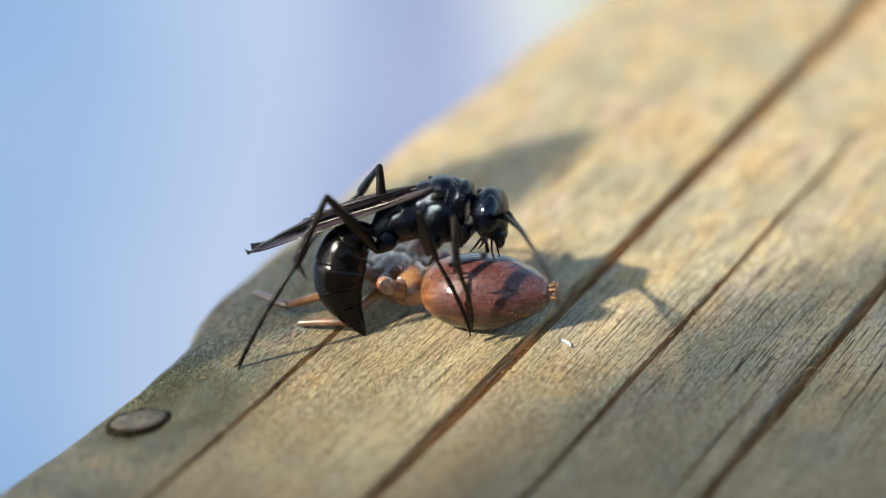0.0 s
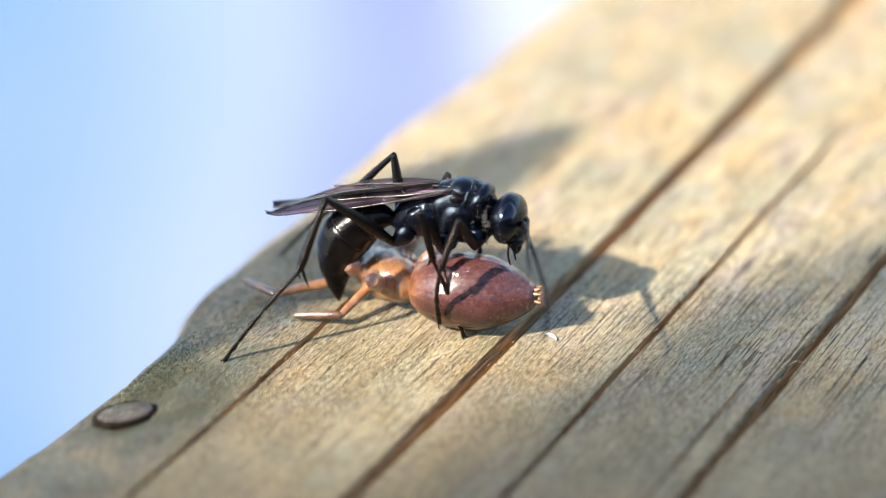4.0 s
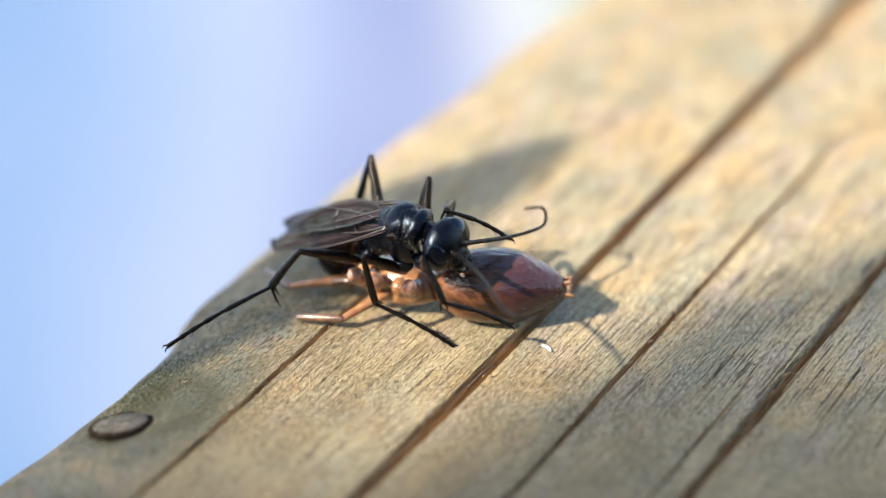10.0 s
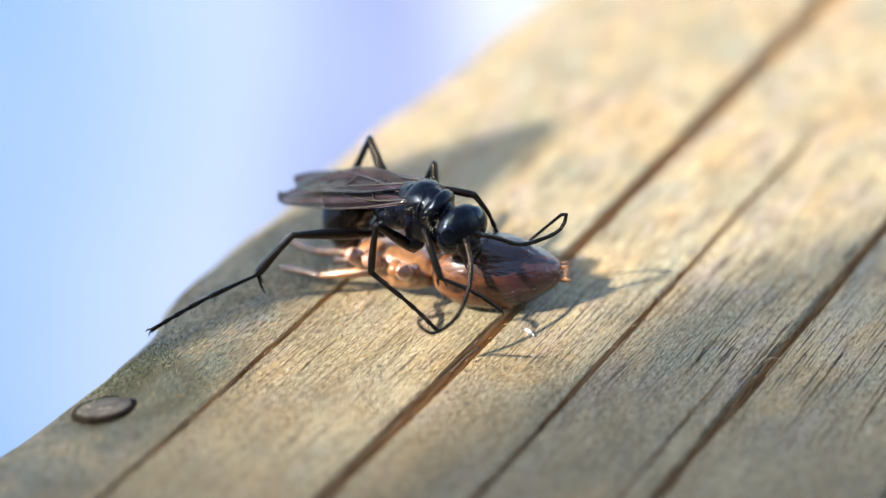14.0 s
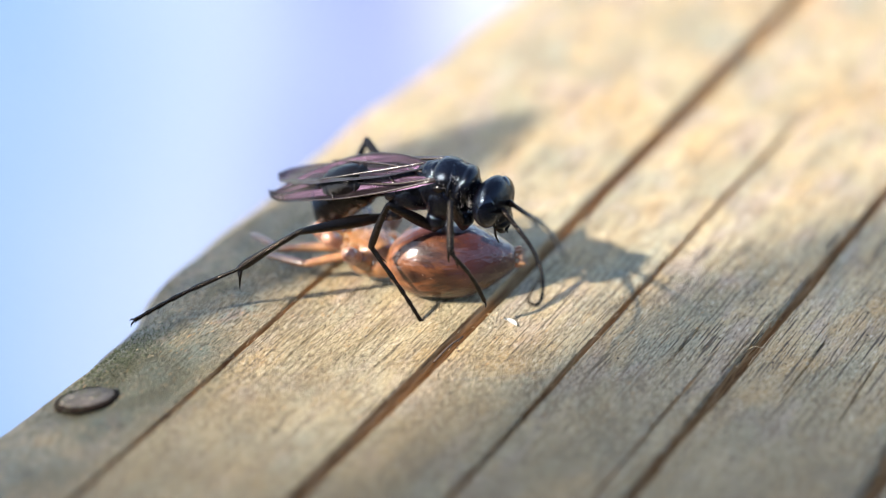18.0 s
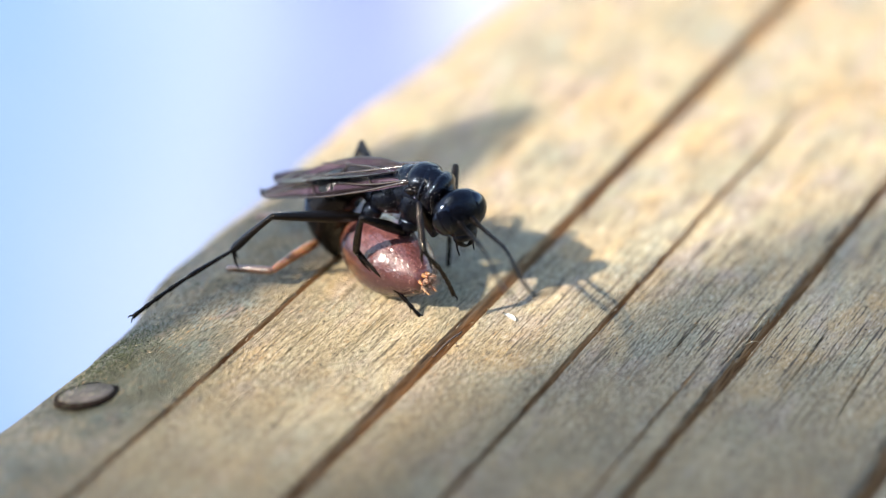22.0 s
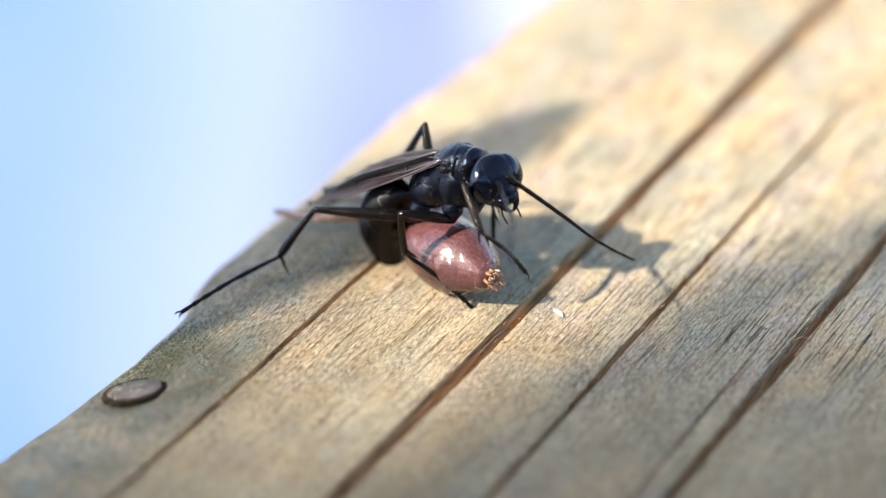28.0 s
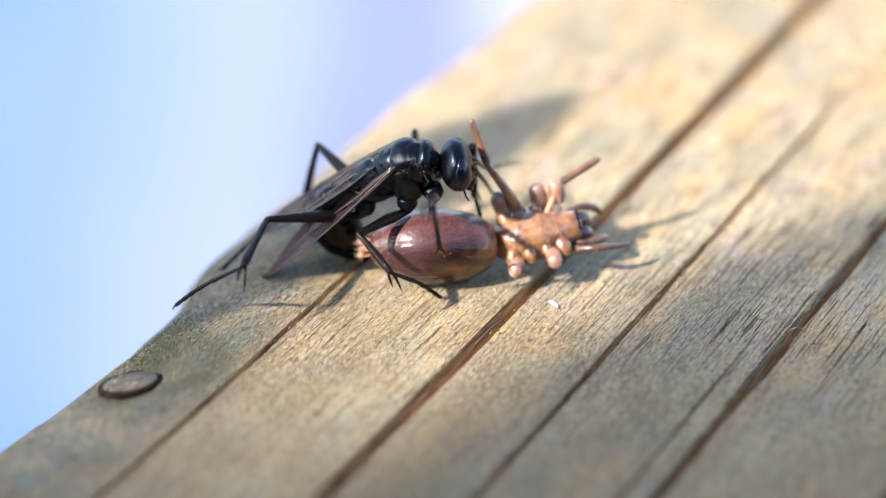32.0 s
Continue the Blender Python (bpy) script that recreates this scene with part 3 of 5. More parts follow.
    # abdomen in overlapping plates along a downward arc, joint at the waist
    arc = [(0.25, 0, 0.1, 0.18), (-0.2, 0, 0.14, 0.36), (-0.7, 0, -0.02, 0.86), (-1.25, 0, -0.5, 1.14), (-1.68, 0, -1.25, 1.25), (-1.85, 0, -2.1, 1.18),
           (-1.75, 0, -3.0, 0.92), (-1.5, 0, -3.75, 0.6), (-1.22, 0, -4.35, 0.29), (-1.05, 0, -4.75, 0.04)]
    arc = [(x * 1.06, y, z * 1.0, r * 0.97) for x, y, z, r in arc]
    fine = spline(arc, 8)
    cuts = [0, 20, 31, 41, 50, 59, len(fine) - 1]
    abdomen = None
    for i, (a, b) in enumerate(zip(cuts, cuts[1:])):
        st = [list(x) for x in fine[a:b + 2]]
        m = len(st)
        st = [st[0], st[m // 4], st[m // 2], st[3 * m // 4], st[-1]]
        if i:
            st[0][3] *= 0.93
        st[-1][3] *= 1.03 if i < 5 else 1.0
        bm = tube(bmesh.new(), st, 5, 24)
        if abdomen is None:
            abdomen = p["abdomen"] = part("abdomen", bm, GLOSS, wasp, "glossy black curved abdomen")
        else:
            part("abdominal_plate", bm, GLOSS, abdomen)
    # wings: hinge at x = 0, the blade runs along -x
    for s, key in ((-1, "near_wing"), (1, "far_wing")):
        length, chord = 9.4, 2.35
        bm = bmesh.new()
        grid = []
        for k in range(33):
            f = k / 32
            lead = 0.18 + 0.34 * math.sin(math.pi * f ** 0.8) * (1 if f < 0.97 else 0.8)
            trail = -(0.15 + (chord - 0.4) * math.sin(math.pi * min(1.0, f ** 0.85 * 0.93)) ** 0.75)
            tip = math.sqrt(max(0.0, 1 - max(0.0, (f - 0.86) / 0.14) ** 2))
            row = []
            for j in range(29):
                g = j / 28
                y = (lead + (trail - lead) * g)
                y = -0.7 + (y + 0.7) * (0.06 + 0.94 * tip) if f > 0.86 else y
                z = 0.05 * math.sin(f * 9 + g * 3) * g + (0.11 - 0.05 * f) * math.sin(g * 21.0 + f * 2.0) * min(1.0, f * 6) + 0.04 * noise.noise(Vector((f * 7, g * 4, s * 3.0))) - 0.25 * f * f * g
                row.append(bm.verts.new((-length * f, y * -s * -1 if s > 0 else -y * -1 * -1, z)))
            grid.append(row)
        for a, b in zip(grid, grid[1:]):
            for j in range(28):
                bm.faces.new((a[j], a[j + 1], b[j + 1], b[j]))
        bmesh.ops.solidify(bm, geom=bm.faces[:], thickness=0.012)
        wing = p[key] = part("forewing", bm, FILM, wasp, "smoky folded wing with dark veins")
        flip = 1 if s > 0 else -1
        for path in ([(0, 0.1, 0.03), (-2.5, 0.42, 0.03), (-5, 0.5, 0.02), (-7.3, 0.3, 0.0)],
                     [(0, 0, 0.03), (-2.2, 0.05, 0.05), (-4.3, -0.3, 0.03), (-6.0, -0.5, 0.0)],
                     [(0, -0.1, 0.03), (-2.0, -0.9, 0.05), (-4.2, -1.5, 0.04), (-6.2, -1.9, 0.0)],
                     [(-2.2, 0.05, 0.05), (-2.6, -0.5, 0.05), (-2.7, -1.1, 0.05)],
                     [(-4.3, -0.3, 0.03), (-4.5, -1.0, 0.04), (-4.3, -1.5, 0.04)],
                     [(-5.4, 0.45, 0.02), (-6.0, -0.5, 0.0), (-6.0, -1.2, 0.0)]):
            st = [(x, y * flip, z + 0.05, 0.068 - 0.0058 * abs(x)) for x, y, z in path]
            part("wing_vein", tube(bmesh.new(), st, 5, 6), VEIN, wing)
        # the knobbed hinge of the wing
        bm = bmesh.new()
        for k in range(9):
            ball(bm, (0.45 + 0.26 * (k % 3) + rng.uniform(-0.06, 0.06), (0.62 + 0.13 * (k // 3)) * s, 0.98 - 0.17 * (k // 3) + rng.uniform(-0.05, 0.05)),
                 (rng.uniform(0.1, 0.17),) * 3, u=10, v=8, lumps=0.2, seed=k)
        part("wing_hinge", bm, GLOSS, wasp)
    # legs: coxa fixed, femur keyed on the body, tibia and tarsus keyed on the femur
    for side, s in (("near", -1), ("far", 1)):
        for pair, at, cox in (("front", (1.35, 0.6, -0.8), (1.2, 0.75, -1.6)), ("mid", (0.0, 0.7, -1.0), (-0.3, 0.85, -1.8)), ("hind", (-1.9, 0.6, -0.8), (-2.65, 0.8, -1.45))):
            femur, tibia, tarsus = LEG_PARTS.get(side + "_" + pair, LEG_PARTS[pair])
            st = [(at[0], at[1] * s, at[2], 0.44), (at[0] * 0.6 + cox[0] * 0.4, (at[1] * 0.6 + cox[1] * 0.4) * s, at[2] * 0.5 + cox[2] * 0.5, 0.5), (at[0] * 0.2 + cox[0] * 0.8, (at[1] * 0.2 + cox[1] * 0.8) * s, at[2] * 0.15 + cox[2] * 0.85, 0.31), (cox[0], cox[1] * s, cox[2], 0.24)]
            part("coxa", tube(bmesh.new(), st, 5, 12), BLACK, wasp)
            thick = 0.30 if pair == "hind" else 0.27
            bm = tube(bmesh.new(), [(-0.1, 0, 0, 0.16), (0.25, 0, 0, 0.2), (femur * 0.35, 0, 0.03, thick), (femur * 0.7, 0, 0.02, thick * 0.78), (femur * 0.97, 0, 0, 0.16), (femur + 0.05, 0, 0, 0.12)], 5, 12)
            leg = part("leg", bm, LEGS, wasp)
            bm = tube(bmesh.new(), [(-0.05, 0, 0, 0.13), (0.25, 0, 0.02, 0.14), (tibia * 0.45, 0, 0.05, 0.17), (tibia * 0.85, 0, 0.02, 0.215 if pair == "hind" else 0.18), (tibia, 0, 0, 0.13)], 5, 10)
            for k in range(9):
                x = tibia * (0.25 + 0.08 * k)
                hairs(bm, [((x, 0.1 * (-1) ** k, 0.08), (0.7, 0.5 * (-1) ** k, 0.6))], 0.3, 0.1, rng, 0.022)
            tib = part("tibia", bm, LEGS, leg)
            bm = bmesh.new()
            for yy, far in ((0.1, 1.0), (-0.1, 0.6)):
                tube(bm, [(tibia - 0.1, yy, -0.08, 0.075), (tibia + 0.3 * far, yy * 1.6, -0.5 * far, 0.06), (tibia + 0.62 * far, yy * 1.8, -0.95 * far, 0.015)], 4, 6)
            spur = part("tibial_spur", bm, LEGS, leg)
            bm = bmesh.new()
            x = 0.0
            arch = lambda f: 0.16 * math.sin(math.pi * min(1.0, max(0.0, f)))
            for k, share in enumerate((0.44, 0.2, 0.14, 0.1, 0.12)):
                w = tarsus * share
                tube(bm, [(q, 0, arch(q / tarsus), r) for q, r in ((x - 0.03, 0.085), (x + w * 0.3, 0.095), (x + w * 0.88, 0.125 if k < 4 else 0.11), (x + w, 0.08))], 4, 8)
                for yy in (-1, 1):
                    hairs(bm, [((x + w * 0.92, 0.07 * yy, -0.05), (0.8, 0.5 * yy, -0.3))], 0.26, 0.1, rng, 0.02)
                x += w
            for yy in (-1, 1):
                tube(bm, [(x - 0.05, 0.03 * yy, 0, 0.05), (x + 0.14, 0.14 * yy, 0.02, 0.04), (x + 0.26, 0.2 * yy, -0.1, 0.012)], 4, 6)
            tar = part("tarsus", bm, LEGS, leg)
            p[side + "_" + pair] = (leg, tib, tar, spur, Vector((cox[0], cox[1] * s, cox[2])), (femur, tibia, tarsus))
    p["wasp"] = wasp
    return p


LEG_PARTS = {"far_hind": (3.8, 3.7, 6.1), "front": (2.5, 2.3, 3.5), "mid": (3.1, 2.6, 4.2), "hind": (4.6, 3.5, 5.5)}
WASP = build_wasp()


# ---- the spider ----
def build_spider():
    rng = random.Random(9)
    prey = thing("spider", "paralysed brown spider with a plump shiny abdomen and clipped legs", "spider")
    prof = [(-3.0, 0.25), (-2.8, 0.8), (-2.3, 1.3), (-1.4, 1.7), (-0.3, 1.86), (0.8, 1.76), (1.6, 1.48), (2.2, 1.14), (2.65, 0.82), (2.95, 0.58), (3.08, 0.3)]
    bm = tube(bmesh.new(), [(x, 0, 0.06 * x, r * 0.97) for x, r in prof], 5, 40, flat=1.03)
    for v in bm.verts:
        v.co *= 1 + 0.025 * noise.noise(v.co * 0.9)
    abdomen = part("abdomen", bm, SKIN, prey, "plump shiny mauve-brown abdomen with an orange belly")
    spots = []
    for _ in range(300):
        x, a = 2.8 - 4.6 * rng.random() ** 3.0, rng.uniform(0, 6.28)
        r = float(np.interp(x, [q[0] for q in prof], [q[1] for q in prof])) * 0.975
        d = Vector((0.5, math.cos(a), math.sin(a)))
        spots.append(((x, r * math.cos(a) * 1.03, r * math.sin(a) + 0.06 * x), d))
    part("abdomen_hair", hairs(bmesh.new(), spots, 0.2, 0.3, rng, 0.007), TUFT, abdomen, "fine pale bristles")
    for k in range(7):
        a = k * 2.4
        r = 0.0 if k == 0 else 0.26
        bm = tube(bmesh.new(), [(2.7, r * math.cos(a), 0.18 + r * math.sin(a), 0.16), (3.1, r * 1.5 * math.cos(a), 0.2 + r * 1.5 * math.sin(a), 0.1),
                                (3.25 + 0.15 * (k % 3), r * 1.8 * math.cos(a), 0.22 + r * 1.8 * math.sin(a), 0.05)], 4, 8)
        part("spinneret", bm, AMBER, abdomen)
    part("spinneret_hair", hairs(bmesh.new(), [((3.2, 0.3 * math.cos(k), 0.2 + 0.3 * math.sin(k)), (1, 0.4 * math.cos(k), 0.4 * math.sin(k))) for k in range(130)], 0.6, 0.5, rng, 0.014), TUFT, abdomen)
    bm = tube(bmesh.new(), [(-3.2, 0, -0.3, 0.3), (-3.5, 0, -0.35, 0.8), (-4.2, 0, -0.35, 1.2), (-5.1, 0, -0.35, 1.25), (-5.9, 0, -0.3, 0.95), (-6.4, 0, -0.25, 0.62), (-6.6, 0, -0.3, 0.3)], 5, 24, flat=1.15)
    for v in bm.verts:
        v.co = Vector(((v.co.x + 3.2) * 1.25 - 2.75, v.co.y * 0.86, v.co.z * 0.88 - 0.1))
        # furrows that run from the middle to each hip
        v.co *= 1 + 0.03 * math.sin(v.co.x * 7.5 + abs(v.co.y) * 2.5) * min(1.0, abs(v.co.y)) + 0.03 * noise.noise(v.co * 1.7)
    ceph = part("cephalothorax", bm, AMBER, prey, "translucent orange cephalothorax")
    for k in range(8):
        part("eye", ball(bmesh.new(), (-6.92 - 0.04 * (k % 2), -0.42 + 0.12 * k, 0.1 + 0.12 * (k % 2)), (0.08, 0.08, 0.08), u=8, v=6), EYES, ceph, "tiny dark eye")
    for s in (1, -1):
        part("chelicera", tube(bmesh.new(), [(-6.6, 0.32 * s, -0.45, 0.34), (-7.15, 0.36 * s, -0.7, 0.36), (-7.4, 0.3 * s, -1.1, 0.24), (-7.3, 0.2 * s, -1.4, 0.06)], 4, 10), FANG, ceph)
        part("pedipalp", tube(bmesh.new(), [(-6.4, 0.7 * s, -0.6, 0.17), (-7.2, 0.9 * s, -0.5, 0.16), (-7.9, 0.8 * s, -0.8, 0.18), (-8.2, 0.5 * s, -1.2, 0.05)], 4, 8), TAN, ceph)
    # clipped legs: stubs at the hips, and four longer ones
    whole = {(1, 0): [(-6.3, 1.1, -0.5), (-7.3, 1.5, 0.1), (-8.3, 1.5, -0.3), (-9.0, 1.4, -0.7)]}
    trailing = []
    for s in (1, -1):
        for k in range(4):
            x = -6.2 + 0.82 * k
            bm = ball(bmesh.new(), (x * 0.94 - 0.1, 0.85 * s, -0.15), (0.42, 0.72, 0.5), (20 * s, 0, (14 - 9 * k) * s), u=14, v=10, lumps=0.12, seed=k)
            hairs(bm, [((x + 0.4 * math.cos(a), (1.12 + 0.35 * abs(math.sin(a))) * s, 0.1), (math.cos(a), s * 0.8, 0.6)) for a in np.linspace(0, 6, 12)], 0.35, 0.3, rng, 0.012)
            part("hip", bm, AMBER, ceph)
            path = whole.get((s, k))
            if k == 2:
                # a whole leg, its thigh keyed on the body and its shin on the thigh
                bm = tube(bmesh.new(), [(-0.1, 0, 0, 0.2), (0.5, 0, 0.06, 0.25), (1.6, 0, 0.08, 0.22), (2.7, 0, 0, 0.18), (3.0, 0, 0, 0.14)], 6, 12)
                hairs(bm, [((x2, 0.15 * math.cos(x2 * 9), 0.2), (0.4, math.cos(x2 * 9), 0.9)) for x2 in np.linspace(0.3, 2.8, 26)], 0.32, 0.4, rng, 0.010)
                thigh = part("leg", bm, AMBER, prey, "translucent amber trailing leg")
                bm = tube(bmesh.new(), [(-0.08, 0, 0, 0.15), (0.25, 0, 0.03, 0.2), (1.2, 0, 0.05, 0.19), (1.95, 0, 0.02, 0.17), (2.2, 0, 0, 0.14), (2.3, 0, 0, 0.06)], 6, 12)
                hairs(bm, [((x2, 0.12 * math.cos(x2 * 9), 0.15), (0.5, math.cos(x2 * 9), 0.8)) for x2 in np.linspace(0.2, 2.2, 30)], 0.32, 0.4, rng, 0.010)
                trailing.append((thigh, part("shin", bm, BROWN, thigh, "dark brown hairy shin"), s))
                continue
            elif path:
                n = len(path)
                st = [(*q, 0.21 - 0.08 * i / (n - 1)) for i, q in enumerate(path)]
            else:
                st = [(x, 1.2 * s, -0.05, 0.34), (x - 0.06 + 0.06 * k, 1.5 * s, 0.2, 0.42), (x - 0.08 + 0.1 * k, 1.75 * s, 0.45, 0.40), (x - 0.08 + 0.12 * k, 1.95 * s, 0.62, 0.34), (x - 0.08 + 0.14 * k, 2.05 * s, 0.70, 0.2)]
            bm = tube(bmesh.new(), st, 6, 10)
            pts = spline(st, 6)
            hairs(bm, [(q[:3], (rng.uniform(-1, 1), rng.uniform(-1, 1), rng.uniform(-0.3, 1))) for q in pts for _ in range(4)], 0.48, 0.3, rng, 0.012)
            part("leg", bm, TAN if path else PALE, prey, "clipped brown leg" if path else "short hairy leg stump")
    spots = [((rng.uniform(-6.4, -3.4), rng.uniform(-0.9, 0.9), 0.7), (rng.uniform(-0.5, 0.5), rng.uniform(-0.5, 0.5), 1)) for _ in range(150)]
    part("shell_hair", hairs(bmesh.new(), spots, 0.5, 0.4, rng, 0.012), PALE, ceph, "fine pale bristles")
    return prey, abdomen, trailing


PREY_THING, PREY_ABDOMEN, PREY_LEGS = build_spider()


# ---- small things on the rail ----
def build_nail():
    nail = thing("nail", "flat weathered nail head sunk in the worn rail edge", "nail")
    bm = bmesh.new()
    bmesh.ops.create_cone(bm, cap_ends=True, segments=40, radius1=1.24, radius2=1.24, depth=0.3)
    bmesh.ops.bevel(bm, geom=[e for e in bm.edges if abs(e.verts[0].co.z - e.verts[1].co.z) < 1e-6], offset=0.025, segments=1, affect="EDGES")
    for v in bm.verts:
        v.co.z += 0.012 * noise.noise(v.co * 1.3)
    part("nail_head", bm, STEEL, nail)
    # dark disc stands in for the shade in the gap round the head
    bm = bmesh.new()
    bmesh.ops.create_cone(bm, cap_ends=True, segments=40, radius1=1.52, radius2=1.46, depth=0.2)
    for v in bm.verts:
        v.co += Vector((0.03 * noise.noise(v.co * 2), 0.03 * noise.noise(v.co * 2 + Vector((5, 0, 0))), 0.043))
    part("gap_ring", bm, GAP_DARK, nail, "dark disc for the shaded gap round the nail head")
    bm = bmesh.new()
    bmesh.ops.create_cone(bm, cap_ends=True, segments=12, radius1=0.3, radius2=0.6, depth=6)
    bmesh.ops.translate(bm, vec=(0, 0, -3.1), verts=bm.verts)
    part("shank", bm, STEEL, nail)
    x, y, z = uv(-18.85, -5.8, -0.66)
    lean = Vector((0, 0, 1)).rotation_difference(Vector((-0.146, 0.248, 0.953)))
    nail.matrix_basis = Matrix.Translation((x, y, z)) @ lean.to_matrix().to_4x4()
    return nail


build_nail()


def build_flake():
    """A tiny curled white chip."""
    bm = bmesh.new()
    rows = []
    for k in range(9):
        f = k / 8
        w = 0.16 * math.sin(math.pi * (0.12 + 0.8 * f)) + 0.05 * noise.noise(Vector((f * 5, 1, 0)))
        rows.append([bm.verts.new((1.25 * (f - 0.5), 1.4 * w * g + 0.12 * math.sin(f * 4), 0.06 + 0.28 * (f - 0.4) ** 2 + 0.05 * g * g)) for g in (-1, 0, 1)])
    for a, b in zip(rows, rows[1:]):
        for j in range(2):
            bm.faces.new((a[j], a[j + 1], b[j + 1], b[j]))
    bmesh.ops.solidify(bm, geom=bm.faces[:], thickness=0.03)
    ob = tagged(new("wood_flake", mesh_of("wood_flake", bm, WHITE)), "tiny curled white flake lying on the rail", "flake")
    x, y, z = uv(-4.9, 8.25, 0.0)
    ob.matrix_basis = pose(x, y, z, 0, 0, -50) @ Matrix.Scale(0.68, 4)


def build_fibre(name, label, points, radius, material=None):
    """A loose fibre through places given along, across and above the rail (mm)."""
    bm = bmesh.new()
    st = []
    for u, v, z in points:
        x, y, h = uv(u, v, z)
        st.append((x / MM, y / MM, h / MM, radius))
    tube(bm, st, 6, 6)
    tagged(new(name, mesh_of(name, bm, material or STRAW)), label, "fibre", "loose fibres on the rail")


build_flake()
build_fibre("fibre", "thin pale fibre caught across an open check", [(-1.7, 18.7, 0.02), (-1.45, 18.95, 0.14), (-1.3, 19.2, 0.08), (-1.0, 19.3, 0.02)], 0.012)
build_fibre("fibre", "thin pale splinter leaning in an open check", [(-2.4, 19.05, -0.3), (-0.6, 19.15, -0.12), (0.9, 19.1, -0.3)], 0.014)
build_fibre("fibre", "thin pale fibre caught across a fine check", [(-4.3, 12.05, 0.03), (-4.1, 12.2, 0.1), (-4.0, 12.35, 0.04)], 0.011)
build_fibre("fibre", "fine cobweb thread lying on the rail", [(-10.5, 8.0, 0.03), (-9.0, 10.2, 0.05), (-7.2, 11.9, 0.03)], 0.006, FUZZ)
build_fibre("fibre", "dark splinter in the widest check", [(-9.2, 6.5, -0.25), (-7.9, 6.62, -0.06), (-6.6, 6.6, -0.3)], 0.05, BARK)


def build_moss():
    """Dry moss tufts along the worn edge by the nail."""
    rng = random.Random(21)
    bm = bmesh.new()
    spots = []
    for _ in range(900):
        u, v = rng.gauss(-16.0, 1.7), rng.gauss(-6.3, 0.7)
        if rng.random() < 0.12:
            u, v = rng.uniform(-22, -2), rng.uniform(-6.8, -4.5)
        v = max(v, -6.9 + 0.2 * rng.random())
        drop = -4 + 4 * math.sqrt(max(0.02, 1 - min(1, max(0, (-3.35 - v) / 7)) ** 2))
        x, y, z = uv(u, v, drop + 0.02)
        spots.append(((x / MM, y / MM, z / MM), (rng.uniform(-1, 1), rng.uniform(-1, 1), rng.uniform(0.2, 1))))
    hairs(bm, spots, 0.16, 0.6, rng, 0.035)
    tagged(new("moss", mesh_of("moss", bm, MOSS)), "dry green moss on the worn rail edge", "moss", kind="stuff")


def build_grit():
    """Dust, grit and raised wood fibres scattered over the face."""
    rng = random.Random(5)
    bm = bmesh.new()
    for _ in range(260):
        u, v = rng.uniform(-24, 14), rng.uniform(-2.5, 28)
        x, y, z = uv(u, v, 0.0)
        r = rng.uniform(0.02, 0.07)
        ball(bm, (x / MM, y / MM, r * 0.5), (r, r * rng.uniform(0.5, 1), r * 0.8), (rng.uniform(0, 90), 0, rng.uniform(0, 360)), u=5, v=4)
    tagged(new("grit", mesh_of("grit", bm, BARK)), "fine dark grit scattered over the weathered wood", "grit", kind="stuff")
    bm = bmesh.new()
    spots = []
    for _ in range(1800):
        u, v = rng.uniform(-24, 14), rng.uniform(-7, 28)
        drop = -4 + 4 * math.sqrt(max(0.02, 1 - min(1, max(0, (-3.35 - v) / 7)) ** 2))
        x, y, z = uv(u, v, drop - 0.01)
        d = AXIS_U * rng.choice((1, 1, -1)) + Vector((0, 0, rng.uniform(0.05, 0.5)))
        spots.append(((x / MM, y / MM, z / MM), d))
    hairs(bm, spots, 0.4, 0.15, rng, 0.016)
    tagged(new("wood_fuzz", mesh_of("wood_fuzz", bm, STRAW)), "pale raised wood fibres on the weathered face", "wood fibres", kind="stuff")


build_moss()
build_grit()


# ---- shade: a small unseen tree, added beyond the view between the rail and the sun ----
def leaf_mesh(slim):
    bm = bmesh.new()
    rows = []
    for k in range(11):
        f = k / 10
        w = 0.31 * slim * math.sin(math.pi * f ** 0.85) ** 0.85
        rows.append([bm.verts.new((f - 0.5, w * g + 0.004, 0.02 * abs(g))) for g in (-1, -0.5, 0, 0.5, 1)])
    for a, b in zip(rows, rows[1:]):
        for j in range(4):
            bm.faces.new((a[j], a[j + 1], b[j + 1], b[j]))
    bmesh.ops.solidify(bm, geom=bm.faces[:], thickness=0.004)
    return mesh_of("leaf", bm, LEAF, scale=1)


